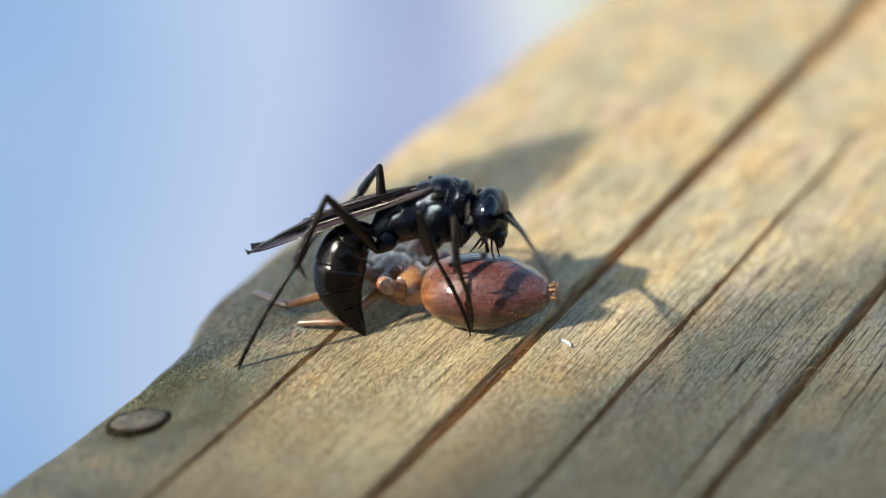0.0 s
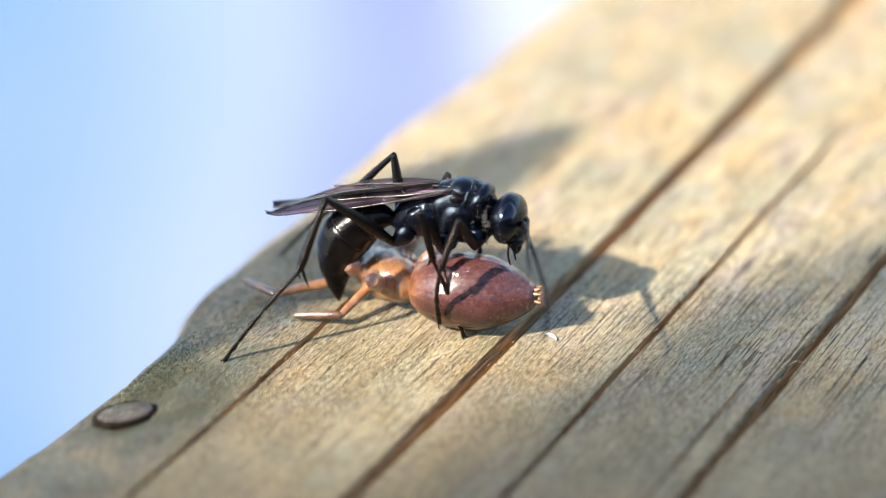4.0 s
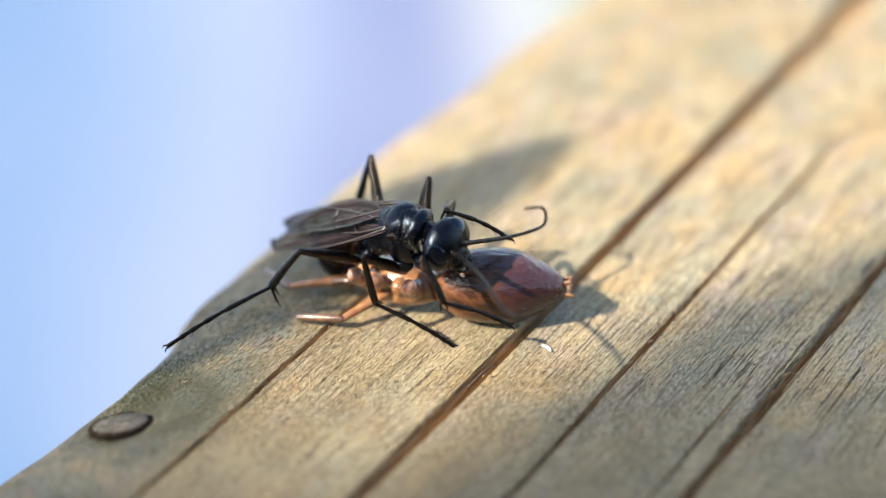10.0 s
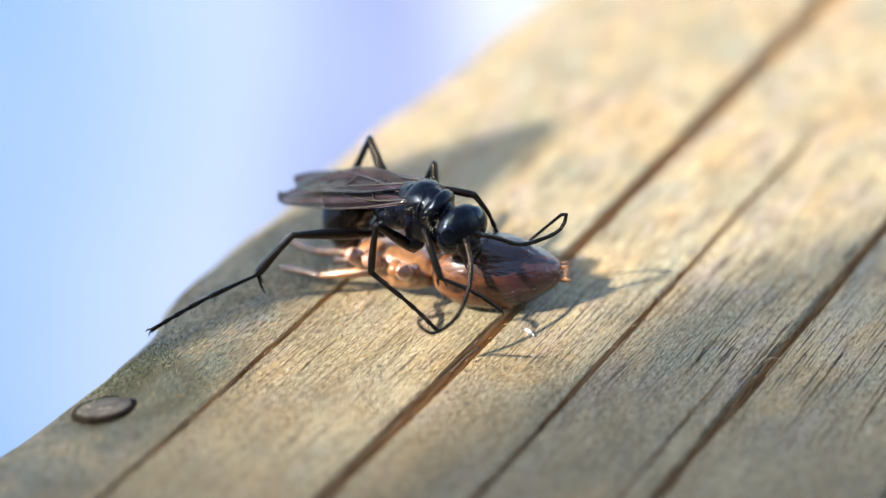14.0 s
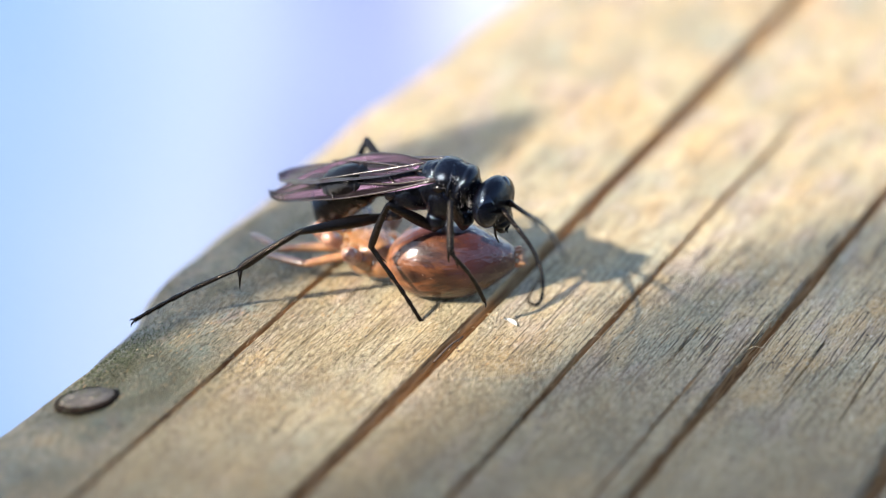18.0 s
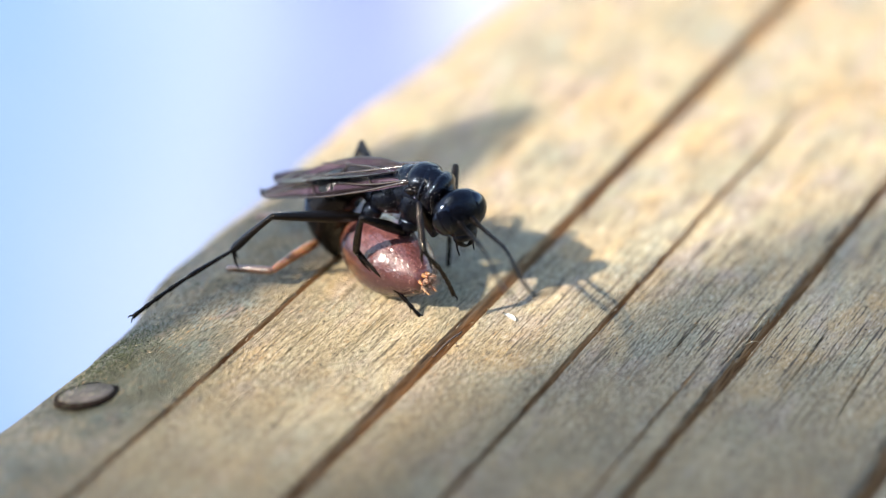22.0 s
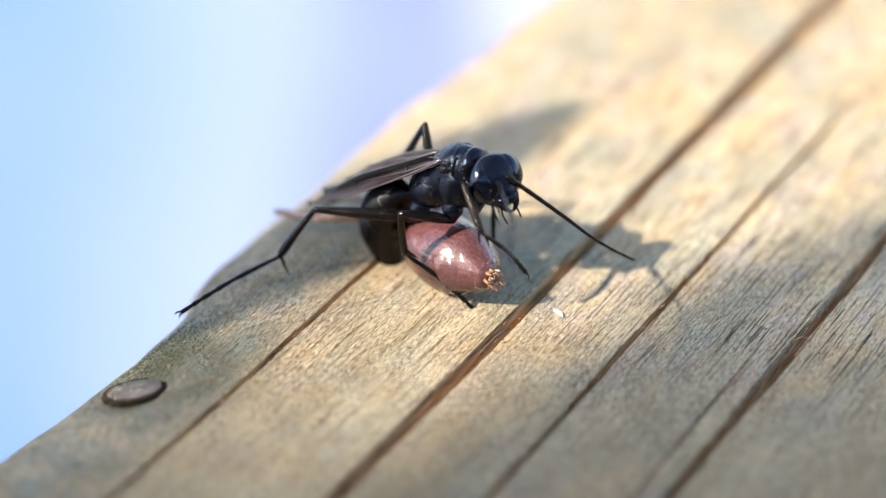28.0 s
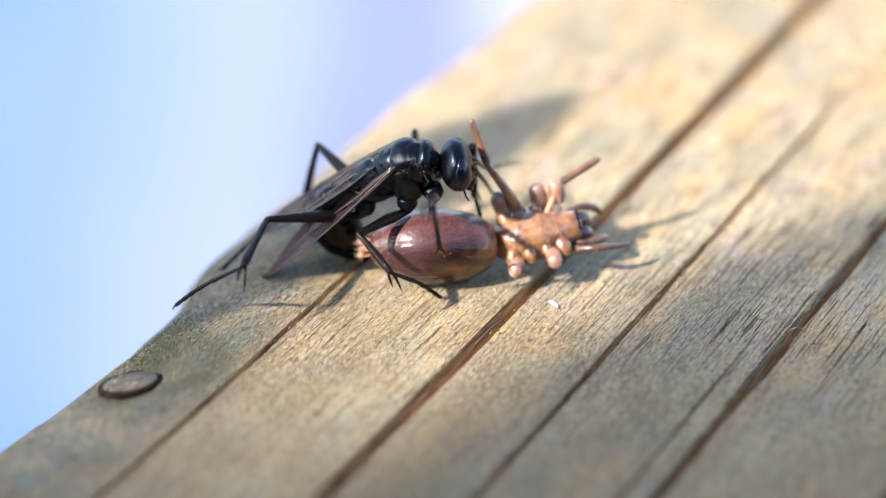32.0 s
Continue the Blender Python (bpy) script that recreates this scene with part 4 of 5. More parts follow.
def build_shade_tree():
    rng = random.Random(12)
    tree = thing("unseen_shade_tree", "small unseen green tree added to cast shade on the handrail", "tree")
    forms = {slim: leaf_mesh(slim) for slim in (1.0, 0.4)}
    # broad leaves: where the shade falls along and across the rail (mm), metres towards the sun, length (mm), turn from the grain, slimness
    twig_ends = []
    for u, v, far, size, turn, slim in ((-1.9, -5.2, 0.05, 34, -16, 0.4), (-14, 77.0, 0.17, 210, -26, 1.0), (40, 80.5, 0.19, 150, -20, 1.0), (-66, 41, 0.2, 150, -35, 1.0)):
        at = Vector(uv(u, v)) + SUN * far
        ob = new("leaf", forms[slim])
        ob.parent = tree
        ob.matrix_basis = Matrix.Translation(at) @ pose(0, 0, 0, 2, -2, GRAIN + turn) @ Matrix.Diagonal((size * MM, size * MM, size * MM, 1))
        twig_ends.append(ob.matrix_basis @ (Vector((-0.5, 0, 0)) if slim == 1.0 else Vector((-0.3, 0.12, 0))))
    crown = Vector((0, 0, 0)) + SUN * 1.5
    # fine foliage of the crown, thin over the rail
    verts, faces = [], []
    for k in range(3300):
        u, v = rng.uniform(-330, (CROWN_END, CROWN_END, -22, CROWN_END - 6, -30)[k % 5]), rng.uniform(-200, 200)
        c = Vector(uv(u, v)) + SUN * (0.65 + rng.uniform(-0.08, 0.08))
        a, size = rng.uniform(0, 6.28), rng.uniform(7, 10) * MM
        d, e = Vector((math.cos(a), math.sin(a), 0.1)) * size, Vector((-math.sin(a), math.cos(a), 0)) * size * 0.33
        n = len(verts)
        verts += [c - d * 0.5, c - d * 0.15 + e, c + d * 0.25 + e * 0.8, c + d * 0.5, c + d * 0.25 - e * 0.8, c - d * 0.15 - e]
        faces.append(tuple(range(n, n + 6)))
    # a lower, denser spray over the rounded edge
    for k in range(1900):
        u, v = rng.uniform(-120, rng.uniform(-30, -15)), rng.uniform(-60, rng.uniform(-2, 17))
        c = Vector(uv(u, v)) + SUN * (0.5 + rng.uniform(-0.06, 0.06))
        a, size = rng.uniform(0, 6.28), rng.uniform(4, 6) * MM
        d, e = Vector((math.cos(a), math.sin(a), 0.1)) * size, Vector((-math.sin(a), math.cos(a), 0)) * size * 0.33
        n = len(verts)
        verts += [c - d * 0.5, c - d * 0.15 + e, c + d * 0.25 + e * 0.8, c + d * 0.5, c + d * 0.25 - e * 0.8, c - d * 0.15 - e]
        faces.append(tuple(range(n, n + 6)))
    me = bpy.data.meshes.new("foliage")
    me.from_pydata(verts, [], faces)
    me.materials.append(LEAF)
    ob = tagged(new("foliage", me), kind="stuff")
    ob.parent = tree
    foot = Vector((-1.9, -1.0, -0.9))
    bm = tube(bmesh.new(), [(*(foot / MM), 70), (*((foot + Vector((0.05, 0.03, 1.2))) / MM), 55), (*((foot + Vector((0.1, 0.05, 1.7))) / MM), 40), (*(crown / MM + Vector((-300, -160, 60))), 14)], 6, 12)
    part("trunk", bm, BARK, tree)
    hub = foot + Vector((0.1, 0.05, 1.7))
    for end in twig_ends:
        mid = hub.lerp(end, 0.6) + Vector((0, -0.3, 0.25))
        if end is twig_ends[0]:
            mid = end - AXIS_V * 0.14 + SUN * 0.1
        bm = tube(bmesh.new(), [(*(hub / MM), 16), (*(mid / MM), 4), (*(end / MM), 0.8)], 10, 8)
        part("twig", bm, BARK, tree)
    return tree


CROWN_END = -7
build_shade_tree()

# MOTION TABLES BEGIN (seconds, millimetres, degrees)
BODY_a = [(0, -1.31, -5.9, 5.78, -5.55, 10.53, -19.96, -10, -12, 0, 0, 0, 12.11), (1, -1.73, -5.9, 5.78, -0.55, 6.09, -19.85, 5, -6, 0, 0, 0, 12.66), (2, -0.98, -5.9, 5.66, -3.87, 6.66, -19.14, -8, -10, 0, 0, 0, 10.19), (3, -0.62, -5.9, 5.66, -16.12, 14.98, -16.2, -32, -6, 0, -12, 0, 5.07), (4, 0.23, -5.9, 5.51, -15.31, 7.6, -12.97, -4, -10, 0, -25, 0, 7.46), (6.5, 0.05, -5.9, 5.65, -20.7, 13.21, -16.25, -15, -8, 0, -25, 0, 2.09), (7, -0.52, -5.9, 5.82, -28.17, 13.05, -10.32, -30, -8, 0, -25, 0, 8.57)]
BODY_b = [(7.5, -1.82, -5.9, 5.46, -40.81, 17.4, 5.31, -30, -8, 0, -22, 0, 8.3), (8, -2.98, -5.8, 4.72, -54.4, 17.57, 13.9, 0, -10, 0, -16, 0, 9.31), (9, -2.56, -5.8, 4.15, -53.4, 6.15, 21.6, 0, -12, 0, -16, 0, 11.54), (10, -1.9, -5.8, 4.84, -40.42, 15.49, 23.65, -8, -8, 0, -16, 0, 12.81), (11, -1.51, -5.8, 5.29, -35.46, 22.71, 14.79, -12, -6, 0, -18, 0, 8.87), (12, -0.68, -5.8, 5.44, -34.05, 16.77, 13.8, -18, -6, 0, -18, 0, 10.4), (13, -0.64, -5.8, 5.18, -42.58, 11.11, 15.09, -15, -10, 0, -18, 0, 10.05)]
BODY_c = [(16, 0.86, -5.8, 5.55, -36.5, 8.02, 10.52, -20, -8, 0, -36, 0, 12.14), (17, 1.31, -5.8, 5.87, -29.03, 8.1, 9.8, -15, -8, 0, -36, 0, 11.88), (18, 1.44, -5.8, 5.85, -24.47, 6.94, 11.49, -12, -8, 0, -34, 0, 12.28), (19, 1.81, -5.8, 5.23, -22.68, 2.23, 9.66, -10, -8, 0, -30, 0, 11.19), (20, 1.44, -5.8, 5.32, -26.12, -2.48, 4.81, -8, -8, 0, -18, 0, 16.02), (21, 1.06, -5.8, 5.39, -31.99, -9.02, 4.68, 0, -10, 0, -16, 0, 21.37), (22, 0.38, -5.8, 5.37, -33.19, 6.57, 6.05, -32, -8, 0, -18, 0, 14.65)]
BODY_d = [(23, -0.04, -5.6, 5.49, -34.83, 24.57, 4.86, -28, -4, 0, -20, 0, 2.47), (24, -0, -5.5, 5.58, -34.89, 27.98, -3.42, -18, 2, 0, -22, 0, 3.31), (25, -0.08, -5.5, 5.66, -35.3, 29.35, -0.85, -22, 0, 0, -22, 0, 2.28), (28, 0.01, -5.5, 5.79, -35.56, 25.23, 0.02, -22, -4, 0, -24, 0, 6.11), (29, 0.03, -5.5, 5.91, -36.75, 34.58, -1.17, -12, 0, 0, -24, 0, -1.94), (30, 0.06, -5.5, 5.95, -35, 31.53, -0.81, -15, -4, 0, -24, 0, 0.94), (31, -0.67, -5.5, 5.99, -39.39, 23.79, 0.93, -12, -10, 0, -22, 0, 6.94)]
BODY_e = [(31.5, -1.96, -5.5, 5.66, -19.33, 9.89, 9.04, 0, -14, 0, -8, 0, 16.02), (32, -2.28, -5.5, 5.65, -12.9, 20.25, 20.41, 10, -20, 0, 8, 0, 22.04)]
BODY = BODY_a + BODY_b + BODY_c + BODY_d + BODY_e
# knee and ankle of the near legs
HIND_JOINTS_a = [(0, -5.91, -8.6, 7.94, -7.24, -9.4, 4.64), (2, -6.07, -8.4, 7.86, -7.04, -9.2, 4.48), (4, -5.49, -7.9, 7.2, -6.97, -9.0, 4.2), (7, -5.84, -7.7, 7.24, -7.04, -7.6, 4.06), (8, -7.13, -7.0, 5.37, -8.75, -6.7, 2.49), (9, -6.57, -7.1, 4.65, -8.52, -6.0, 1.98), (10, -6.4, -7.4, 4.72, -8.46, -6.5, 2.08), (11, -6.52, -7.2, 5.32, -8.38, -6.6, 2.47), (12, -6.33, -7.1, 4.94, -8.27, -6.2, 2.18), (13, -6.08, -7.0, 4.74, -8.14, -6.2, 2.03), (16, -5.48, -6.8, 4.09, -7.89, -6.2, 1.64), (17, -5.02, -7.2, 4.15, -7.54, -6.5, 1.87), (18, -4.85, -7.5, 4.48, -7.6, -7.3, 2.1)]
HIND_JOINTS_b = [(19, -4.5, -7.9, 4.18, -7.03, -6.8, 2.02), (20, -5.02, -7.9, 4.18, -7.16, -6.4, 1.99), (21, -5.62, -7.5, 4.56, -7.29, -5.9, 2.05), (22, -6.29, -6.8, 4.65, -8.05, -5.4, 2.08), (23, -6.54, -5.8, 4.17, -8.71, -5.1, 1.51), (24, -6.29, -5.8, 4.23, -8.4, -5.1, 1.51), (25, -6.27, -5.5, 4.28, -8.35, -5.1, 1.45), (28, -6.32, -5.5, 4.07, -8.38, -5.1, 1.27), (29, -6.34, -5.4, 3.9, -8.43, -5.1, 1.06), (30, -6.13, -5.3, 4.14, -8.39, -5.1, 1.46), (31, -6.89, -5.1, 5.01, -8.63, -5.1, 1.87), (31.5, -7.48, -7.5, 6.06, -9.19, -9.0, 3.64), (32, -8.04, -7.0, 4.01, -9.03, -10.0, 3.73)]
HIND_JOINTS = HIND_JOINTS_a + HIND_JOINTS_b
MID_JOINTS_a = [(0, -1.82, -8.5, 6.9, -1.93, -8.1, 3.94), (2, -1.46, -8.5, 6.78, -1.89, -8.2, 3.88), (4, -1.18, -8.2, 6.46, -1.87, -8.0, 3.75), (7, -2.19, -8.4, 6.32, -2.3, -8.0, 3.52), (8, -4.44, -8.6, 4.25, -3.06, -8.3, 2.05), (9, -4.31, -8.0, 3.83, -3.14, -7.6, 1.63), (10, -3.61, -7.8, 4.66, -2.98, -7.7, 2.1), (11, -3.24, -7.9, 5.24, -2.71, -8.0, 2.62), (12, -2.67, -7.6, 5.53, -2.33, -8.1, 2.98), (13, -2.52, -7.7, 5.32, -2.28, -7.9, 2.83), (16, -1.39, -7.4, 5.81, -1.61, -7.3, 3.3), (17, -1.02, -7.6, 5.98, -1.35, -7.7, 3.51), (18, -0.99, -7.5, 5.9, -1.27, -7.3, 3.48)]
MID_JOINTS_b = [(19, -0.44, -7.5, 5.7, -1.31, -7.3, 3.46), (20, -1.04, -7.8, 5.6, -1.37, -7.3, 3.31), (21, -1.32, -8.2, 5.49, -1.63, -7.9, 3.13), (22, -2.09, -8.0, 5.24, -1.92, -7.3, 2.85), (23, -2.67, -7.8, 4.8, -2.33, -7.3, 2.33), (24, -2.31, -8.2, 5.44, -1.88, -7.5, 3.0), (25, -2.49, -8.1, 5.21, -2.1, -7.3, 2.82), (28, -2.43, -8.1, 5.34, -1.87, -7.6, 2.95), (29, -2.43, -8.1, 5.43, -1.9, -7.7, 3.01), (30, -2.54, -8.0, 5.4, -1.77, -8.2, 3.06), (31, -2.87, -8.4, 5.4, -2.21, -8.4, 2.88), (31.5, -3.31, -8.3, 5.48, -2.75, -9.0, 2.9), (32, -3.99, -7.8, 3.72, -2.89, -9.6, 2.96)]
MID_JOINTS = MID_JOINTS_a + MID_JOINTS_b
FRONT_ANKLE_a = [(0, -0.26, -9.6, 5.29), (1, -0.02, -9.6, 5.63), (2, -0.48, -9.6, 4.99), (3, -0.54, -9.6, 5.09), (4, -0.27, -9.6, 4.37), (7, -0.73, -9.6, 4.43), (7.5, -1.84, -9.6, 4.55), (8, -1.59, -9.6, 2.37), (9, -1.17, -9.6, 2.34), (10, -0.67, -9.6, 3.59), (11, -0.47, -9.6, 4.49), (12, -0.02, -9.6, 4.49), (13, -0.13, -9.6, 4.09), (16, 0.92, -9.6, 4.56), (17, 1.48, -9.6, 4.99), (18, 1.75, -9.6, 4.82), (19, 2.14, -9.6, 3.77), (20, 2.02, -9.6, 4.54), (21, 1.9, -9.6, 3.27), (22, 1.08, -9.6, 3.84), (23, 0.99, -9.6, 5.48), (24, 1.24, -9.6, 5.21), (25, 2.17, -9.6, 4.91)]
FRONT_ANKLE_b = [(28, 1.45, -9.6, 4.95), (29, 1.24, -9.6, 4.9), (30, 0.89, -9.6, 5.32), (31, -0.61, -9.6, 4.75), (31.5, -1.04, -9.6, 4.74), (32, -0.6, -9.6, 5.12)]
FRONT_ANKLE = FRONT_ANKLE_a + FRONT_ANKLE_b
PREY_a = [(0, 1.11, -6.46, 1.78, -8, -50, 0), (1, 0.84, -6.64, 1.78, -8, -50, 0), (2, 0.9, -6.91, 1.78, -6, -48, 0), (3, 1.05, -6.95, 1.78, -8, -48, 0), (4, 1.15, -7.04, 1.78, -15, -50, 0), (6.5, 0.92, -6.94, 1.78, -18, -52, 0), (7, 0.98, -7.18, 1.78, -28, -55, 0), (7.5, 1.43, -7.27, 1.78, -25, -50, 0), (8, 1.29, -6.85, 1.78, -15, -38, -10), (9, 2.81, -5.78, 1.78, -8, -28, -40), (10, 2.66, -5.55, 1.78, -8, -24, -70), (11, 2.73, -5.59, 1.78, -10, -22, -75), (12, 3.02, -5.63, 1.78, -10, -20, -75)]
PREY_b = [(13, 3.45, -5.48, 1.78, -8, -22, -75), (16, 2.53, -5.88, 1.78, -5, -55, -80), (17, 2, -5.88, 1.78, -3, -56, -80), (18, 1.99, -5.52, 1.78, 0, -58, -80), (19, 1.16, -5.76, 1.78, -10, -76, -80), (20, -0.39, -5.25, 1.72, -30, -106, -45), (21, -0.42, -5.65, 1.72, -30, -108, -35), (22, -0.79, -5.51, 1.72, -58, -108, -25), (23, -0.69, -5.98, 1.78, -50, -98, -15), (24, -0.06, -5.48, 1.78, -54, -85, -10), (25, -0.01, -5.67, 1.78, -54, -85, -10), (28, -0.08, -5.77, 1.78, -54, -85, -10), (29, -0.19, -5.41, 1.78, -54, -85, -10)]
PREY_c = [(30, -0.03, -5.57, 1.78, -54, -85, -10), (31, -0.16, -5.21, 1.78, -60, -85, 0), (31.5, -1.18, -5.58, 1.78, -112, -135, 10), (32, -0.7, -5.82, 1.78, -172, -172, 45)]
PREY = PREY_a + PREY_b + PREY_c
NEAR_HIND_a = [(0, -10.14, -10.25, 0), (7.4, -10.13, -10.21, 0), (7.9, -12.69, -8.02, 0), (32, -12.69, -7.97, 0)]
NEAR_HIND = NEAR_HIND_a
NEAR_MID_a = [(0, 0.73, -8.31, -0), (7.4, 0.88, -8.31, 0), (8, 0.59, -8.08, -0), (23, 0.61, -8.07, 0), (24.2, 0.9, -7.75, 0), (31, 0.78, -7.64, -0), (31.6, -0.22, -7.54, 0), (32, -0.39, -7.55, -0)]
NEAR_MID = NEAR_MID_a
NEAR_FRONT_a = [(0, 0.5, -8.7, 1.42), (1, 1.24, -8.7, 3.09), (2, -0.03, -8.7, 0.87), (3, 0.19, -8.7, 1.22), (4, -0.34, -8.7, 1.07), (7, -0, -8.7, 0.78), (7.5, -0.23, -8.7, 1.27), (8, 0.54, -8.7, 0.86), (9, 0.63, -8.7, 1.17), (10, 3.13, -8.7, 1.55), (11, 3.33, -8.7, 1.34), (12, 2.64, -8.7, 2.11), (13, 3.37, -8.7, 1.65), (16, 3.46, -8.7, 1.53), (17, 3.44, -8.7, 1.6), (18, 3.5, -8.7, 1.49), (19, 3.48, -8.7, 1.41), (20, 3.45, -8.7, 1.63), (21, 0.53, -8.7, 0.71), (22, 2.16, -8.7, 1.55), (23, 2.55, -8.7, 2.25), (24, 3.07, -8.7, 2.57), (25, 3.06, -8.7, 2.64)]
NEAR_FRONT_b = [(28, 3.28, -8.7, 2.55), (29, 2.97, -8.7, 2.37), (30, 3.04, -8.7, 2.42), (31, 0.61, -8.7, 1.2), (31.5, -0.53, -8.7, 2.34), (32, -0.41, -8.7, 3.35)]
NEAR_FRONT = NEAR_FRONT_a + NEAR_FRONT_b
FAR_HIND_a = [(0, -8, -0.5, 0), (7.4, -8, -0.5, 0), (8.2, -6.3, 4.5, -0.2), (13.5, -6.3, 4.5, -0.2), (16, -5.4, 4.6, -0.2), (19.5, -4.5, 7, -0.6), (22, -4.5, 7, -0.6), (24, -6.8, 1.2, 0), (30.8, -6.8, 1.2, 0), (31.6, -10.81, -4.67, -0), (32, -10.78, -4.79, 0)]
FAR_HIND = FAR_HIND_a
FAR_MID_a = [(0, -2, -2.2, 0), (7.4, -2, -2.2, 0), (8, -1.2, -0.8, 0), (13, -1.2, -0.8, 0), (16, -1, 1.2, 0), (20, -1, 2.2, 0), (32, -1, 2.2, 0)]
FAR_MID = FAR_MID_a
FAR_FRONT_a = [(0, 1.5, -4, 0), (7.3, 1.5, -4, 0), (7.9, 3.03, -5.2, 2.53), (9, 3.41, -5.2, 3.64), (10, 3.18, -5.2, 4.1), (11, 2.55, -5.2, 4.14), (13.4, 3.71, -5, 3.33), (15.5, 3, -3.4, 0), (22, 2, -3.6, 0), (32, 1.8, -3.4, 0)]
FAR_FRONT = FAR_FRONT_a
FAR_ANKLE_a = [(0, -5, -2.4, 4.4), (7, -4, -2.4, 4.4), (8, -4.6, 1, 2.2), (12, -4.6, 0.8, 2.4), (16, -3.6, 0.8, 2.6), (19.5, -3, 2, 1.6), (22, -3, 2, 1.6), (24, -3.2, -0.2, 3), (30.5, -3.4, -0.2, 3.1), (31.5, -8.49, -1.6, 0.9), (32, -8.26, -1.6, 0.66)]
FAR_ANKLE = FAR_ANKLE_a
NEAR_ANTENNA_a = [(0, 2.41, -8.55, 6.47, 2.79, -10.15, 6.92, 3.04, -11.75, 7.25, 3.3, -12.95, 7.37, 3.5, -13.99, 7.39, 3.57, -14.95, 7.31), (1, 2.02, -7.8, 6.21, 2.26, -9.35, 6.64, 2.52, -10.9, 7.13, 2.87, -12.06, 7.5, 3.22, -13.07, 7.8, 2.95, -14, 8.02), (2, 2.34, -8.34, 5.75, 2.2, -9.89, 5.86, 1.86, -11.44, 6.04, 1.52, -12.6, 6.03, 0.92, -13.61, 6.24, 0.33, -14.54, 6.4), (3, 2.13, -9.43, 6.24, 2.28, -11.03, 6.18, 2.11, -12.63, 6.14, 1.94, -13.83, 5.88, 1.72, -14.87, 5.55, 1.5, -15.83, 5.19), (4, 3.71, -8.91, 5.49, 3.98, -10.51, 5.49, 4.16, -12.11, 5.48, 4.36, -13.31, 5.25, 4.3, -14.35, 4.91, 4.21, -15.31, 4.53)]
NEAR_ANTENNA_b = [(6.5, 3.06, -9.46, 6.26, 3.24, -11.11, 6.42, 3.37, -12.76, 6.59, 3.51, -14, 6.53, 3.61, -15.07, 6.38, 3.7, -16.06, 6.18), (7, 2.11, -9.92, 6.34, 2.51, -11.52, 6.5, 2.87, -13.12, 6.66, 3.2, -14.32, 6.57, 3.57, -15.36, 6.43, 3.93, -16.32, 6.25), (7.5, 0.19, -10.03, 5.35, 0.45, -11.38, 4.91, 0.38, -12.73, 4.51, 0.02, -13.74, 3.94, -0.56, -14.62, 4.22, -1.38, -15.43, 5.51), (8, -0.75, -10.26, 5.18, -0.41, -11.81, 5.22, -0.71, -13.36, 5.41, -0.91, -14.53, 5.51, -0.2, -15.53, 5.67, 0.49, -16.46, 5.79), (8.5, -1.56, -10.09, 4.8, -2.06, -11.49, 5.12, -1.28, -12.89, 5.46, -0.53, -13.94, 5.58, 0.11, -14.85, 5.46, 0.74, -15.69, 5.31)]
NEAR_ANTENNA_c = [(9, 0.17, -10.08, 4.24, 0.85, -11.53, 4.65, 1.5, -12.98, 5.08, 2.18, -14.07, 5.36, 2.87, -15.01, 5.64, 3.11, -15.88, 5.5), (9.5, 0.51, -9.8, 4.31, 0.98, -11.15, 4.17, 1.64, -12.5, 4.25, 2.34, -13.52, 4.22, 3.13, -14.39, 4.8, 2.79, -15.2, 5.94), (10, 1.23, -9.69, 5.33, 1.79, -11.14, 5.48, 2.25, -12.59, 5.55, 2.7, -13.67, 5.41, 3.32, -14.62, 5.56, 4.1, -15.49, 6.1), (11, 1.65, -9.52, 5.65, 2.34, -10.92, 5.29, 2.86, -12.32, 4.85, 2.9, -13.37, 4.67, 1.93, -14.28, 4.98, 2.36, -15.12, 4.34), (12, 2.26, -9.68, 5.69, 2.77, -11.18, 5.6, 3.21, -12.68, 5.51, 3.34, -13.81, 5.13, 2.55, -14.78, 5.1, 2.46, -15.68, 4.56)]
NEAR_ANTENNA_d = [(13, 1.87, -9.07, 3.94, 1.67, -9.67, 2.67, 1.01, -10.27, 1.58, -0.11, -10.72, 1.18, -0.78, -11.11, 2.49, 0.38, -11.47, 3.01), (16, 3.35, -9.78, 5.17, 3.35, -11.23, 4.97, 3.29, -12.68, 4.78, 2.96, -13.77, 4.44, 2.17, -14.71, 4.58, 1.31, -15.58, 5.39), (17, 4.83, -7.75, 4.52, 5.69, -7.55, 3.29, 6.2, -7.35, 1.79, 6.13, -7.2, 0.25, 5.23, -7.07, 0.44, 5.77, -6.95, 1.54), (18, 5.06, -8.81, 5.22, 5.69, -9.96, 4.76, 6.01, -11.11, 4.13, 5.86, -11.97, 3.33, 5.25, -12.72, 4, 5.76, -13.41, 5.53), (19, 5.66, -8.59, 4.32, 6.46, -9.64, 3.82, 6.93, -10.69, 3.08, 7.16, -11.48, 2.1, 6.5, -12.16, 1.58, 5.85, -12.79, 3.05)]
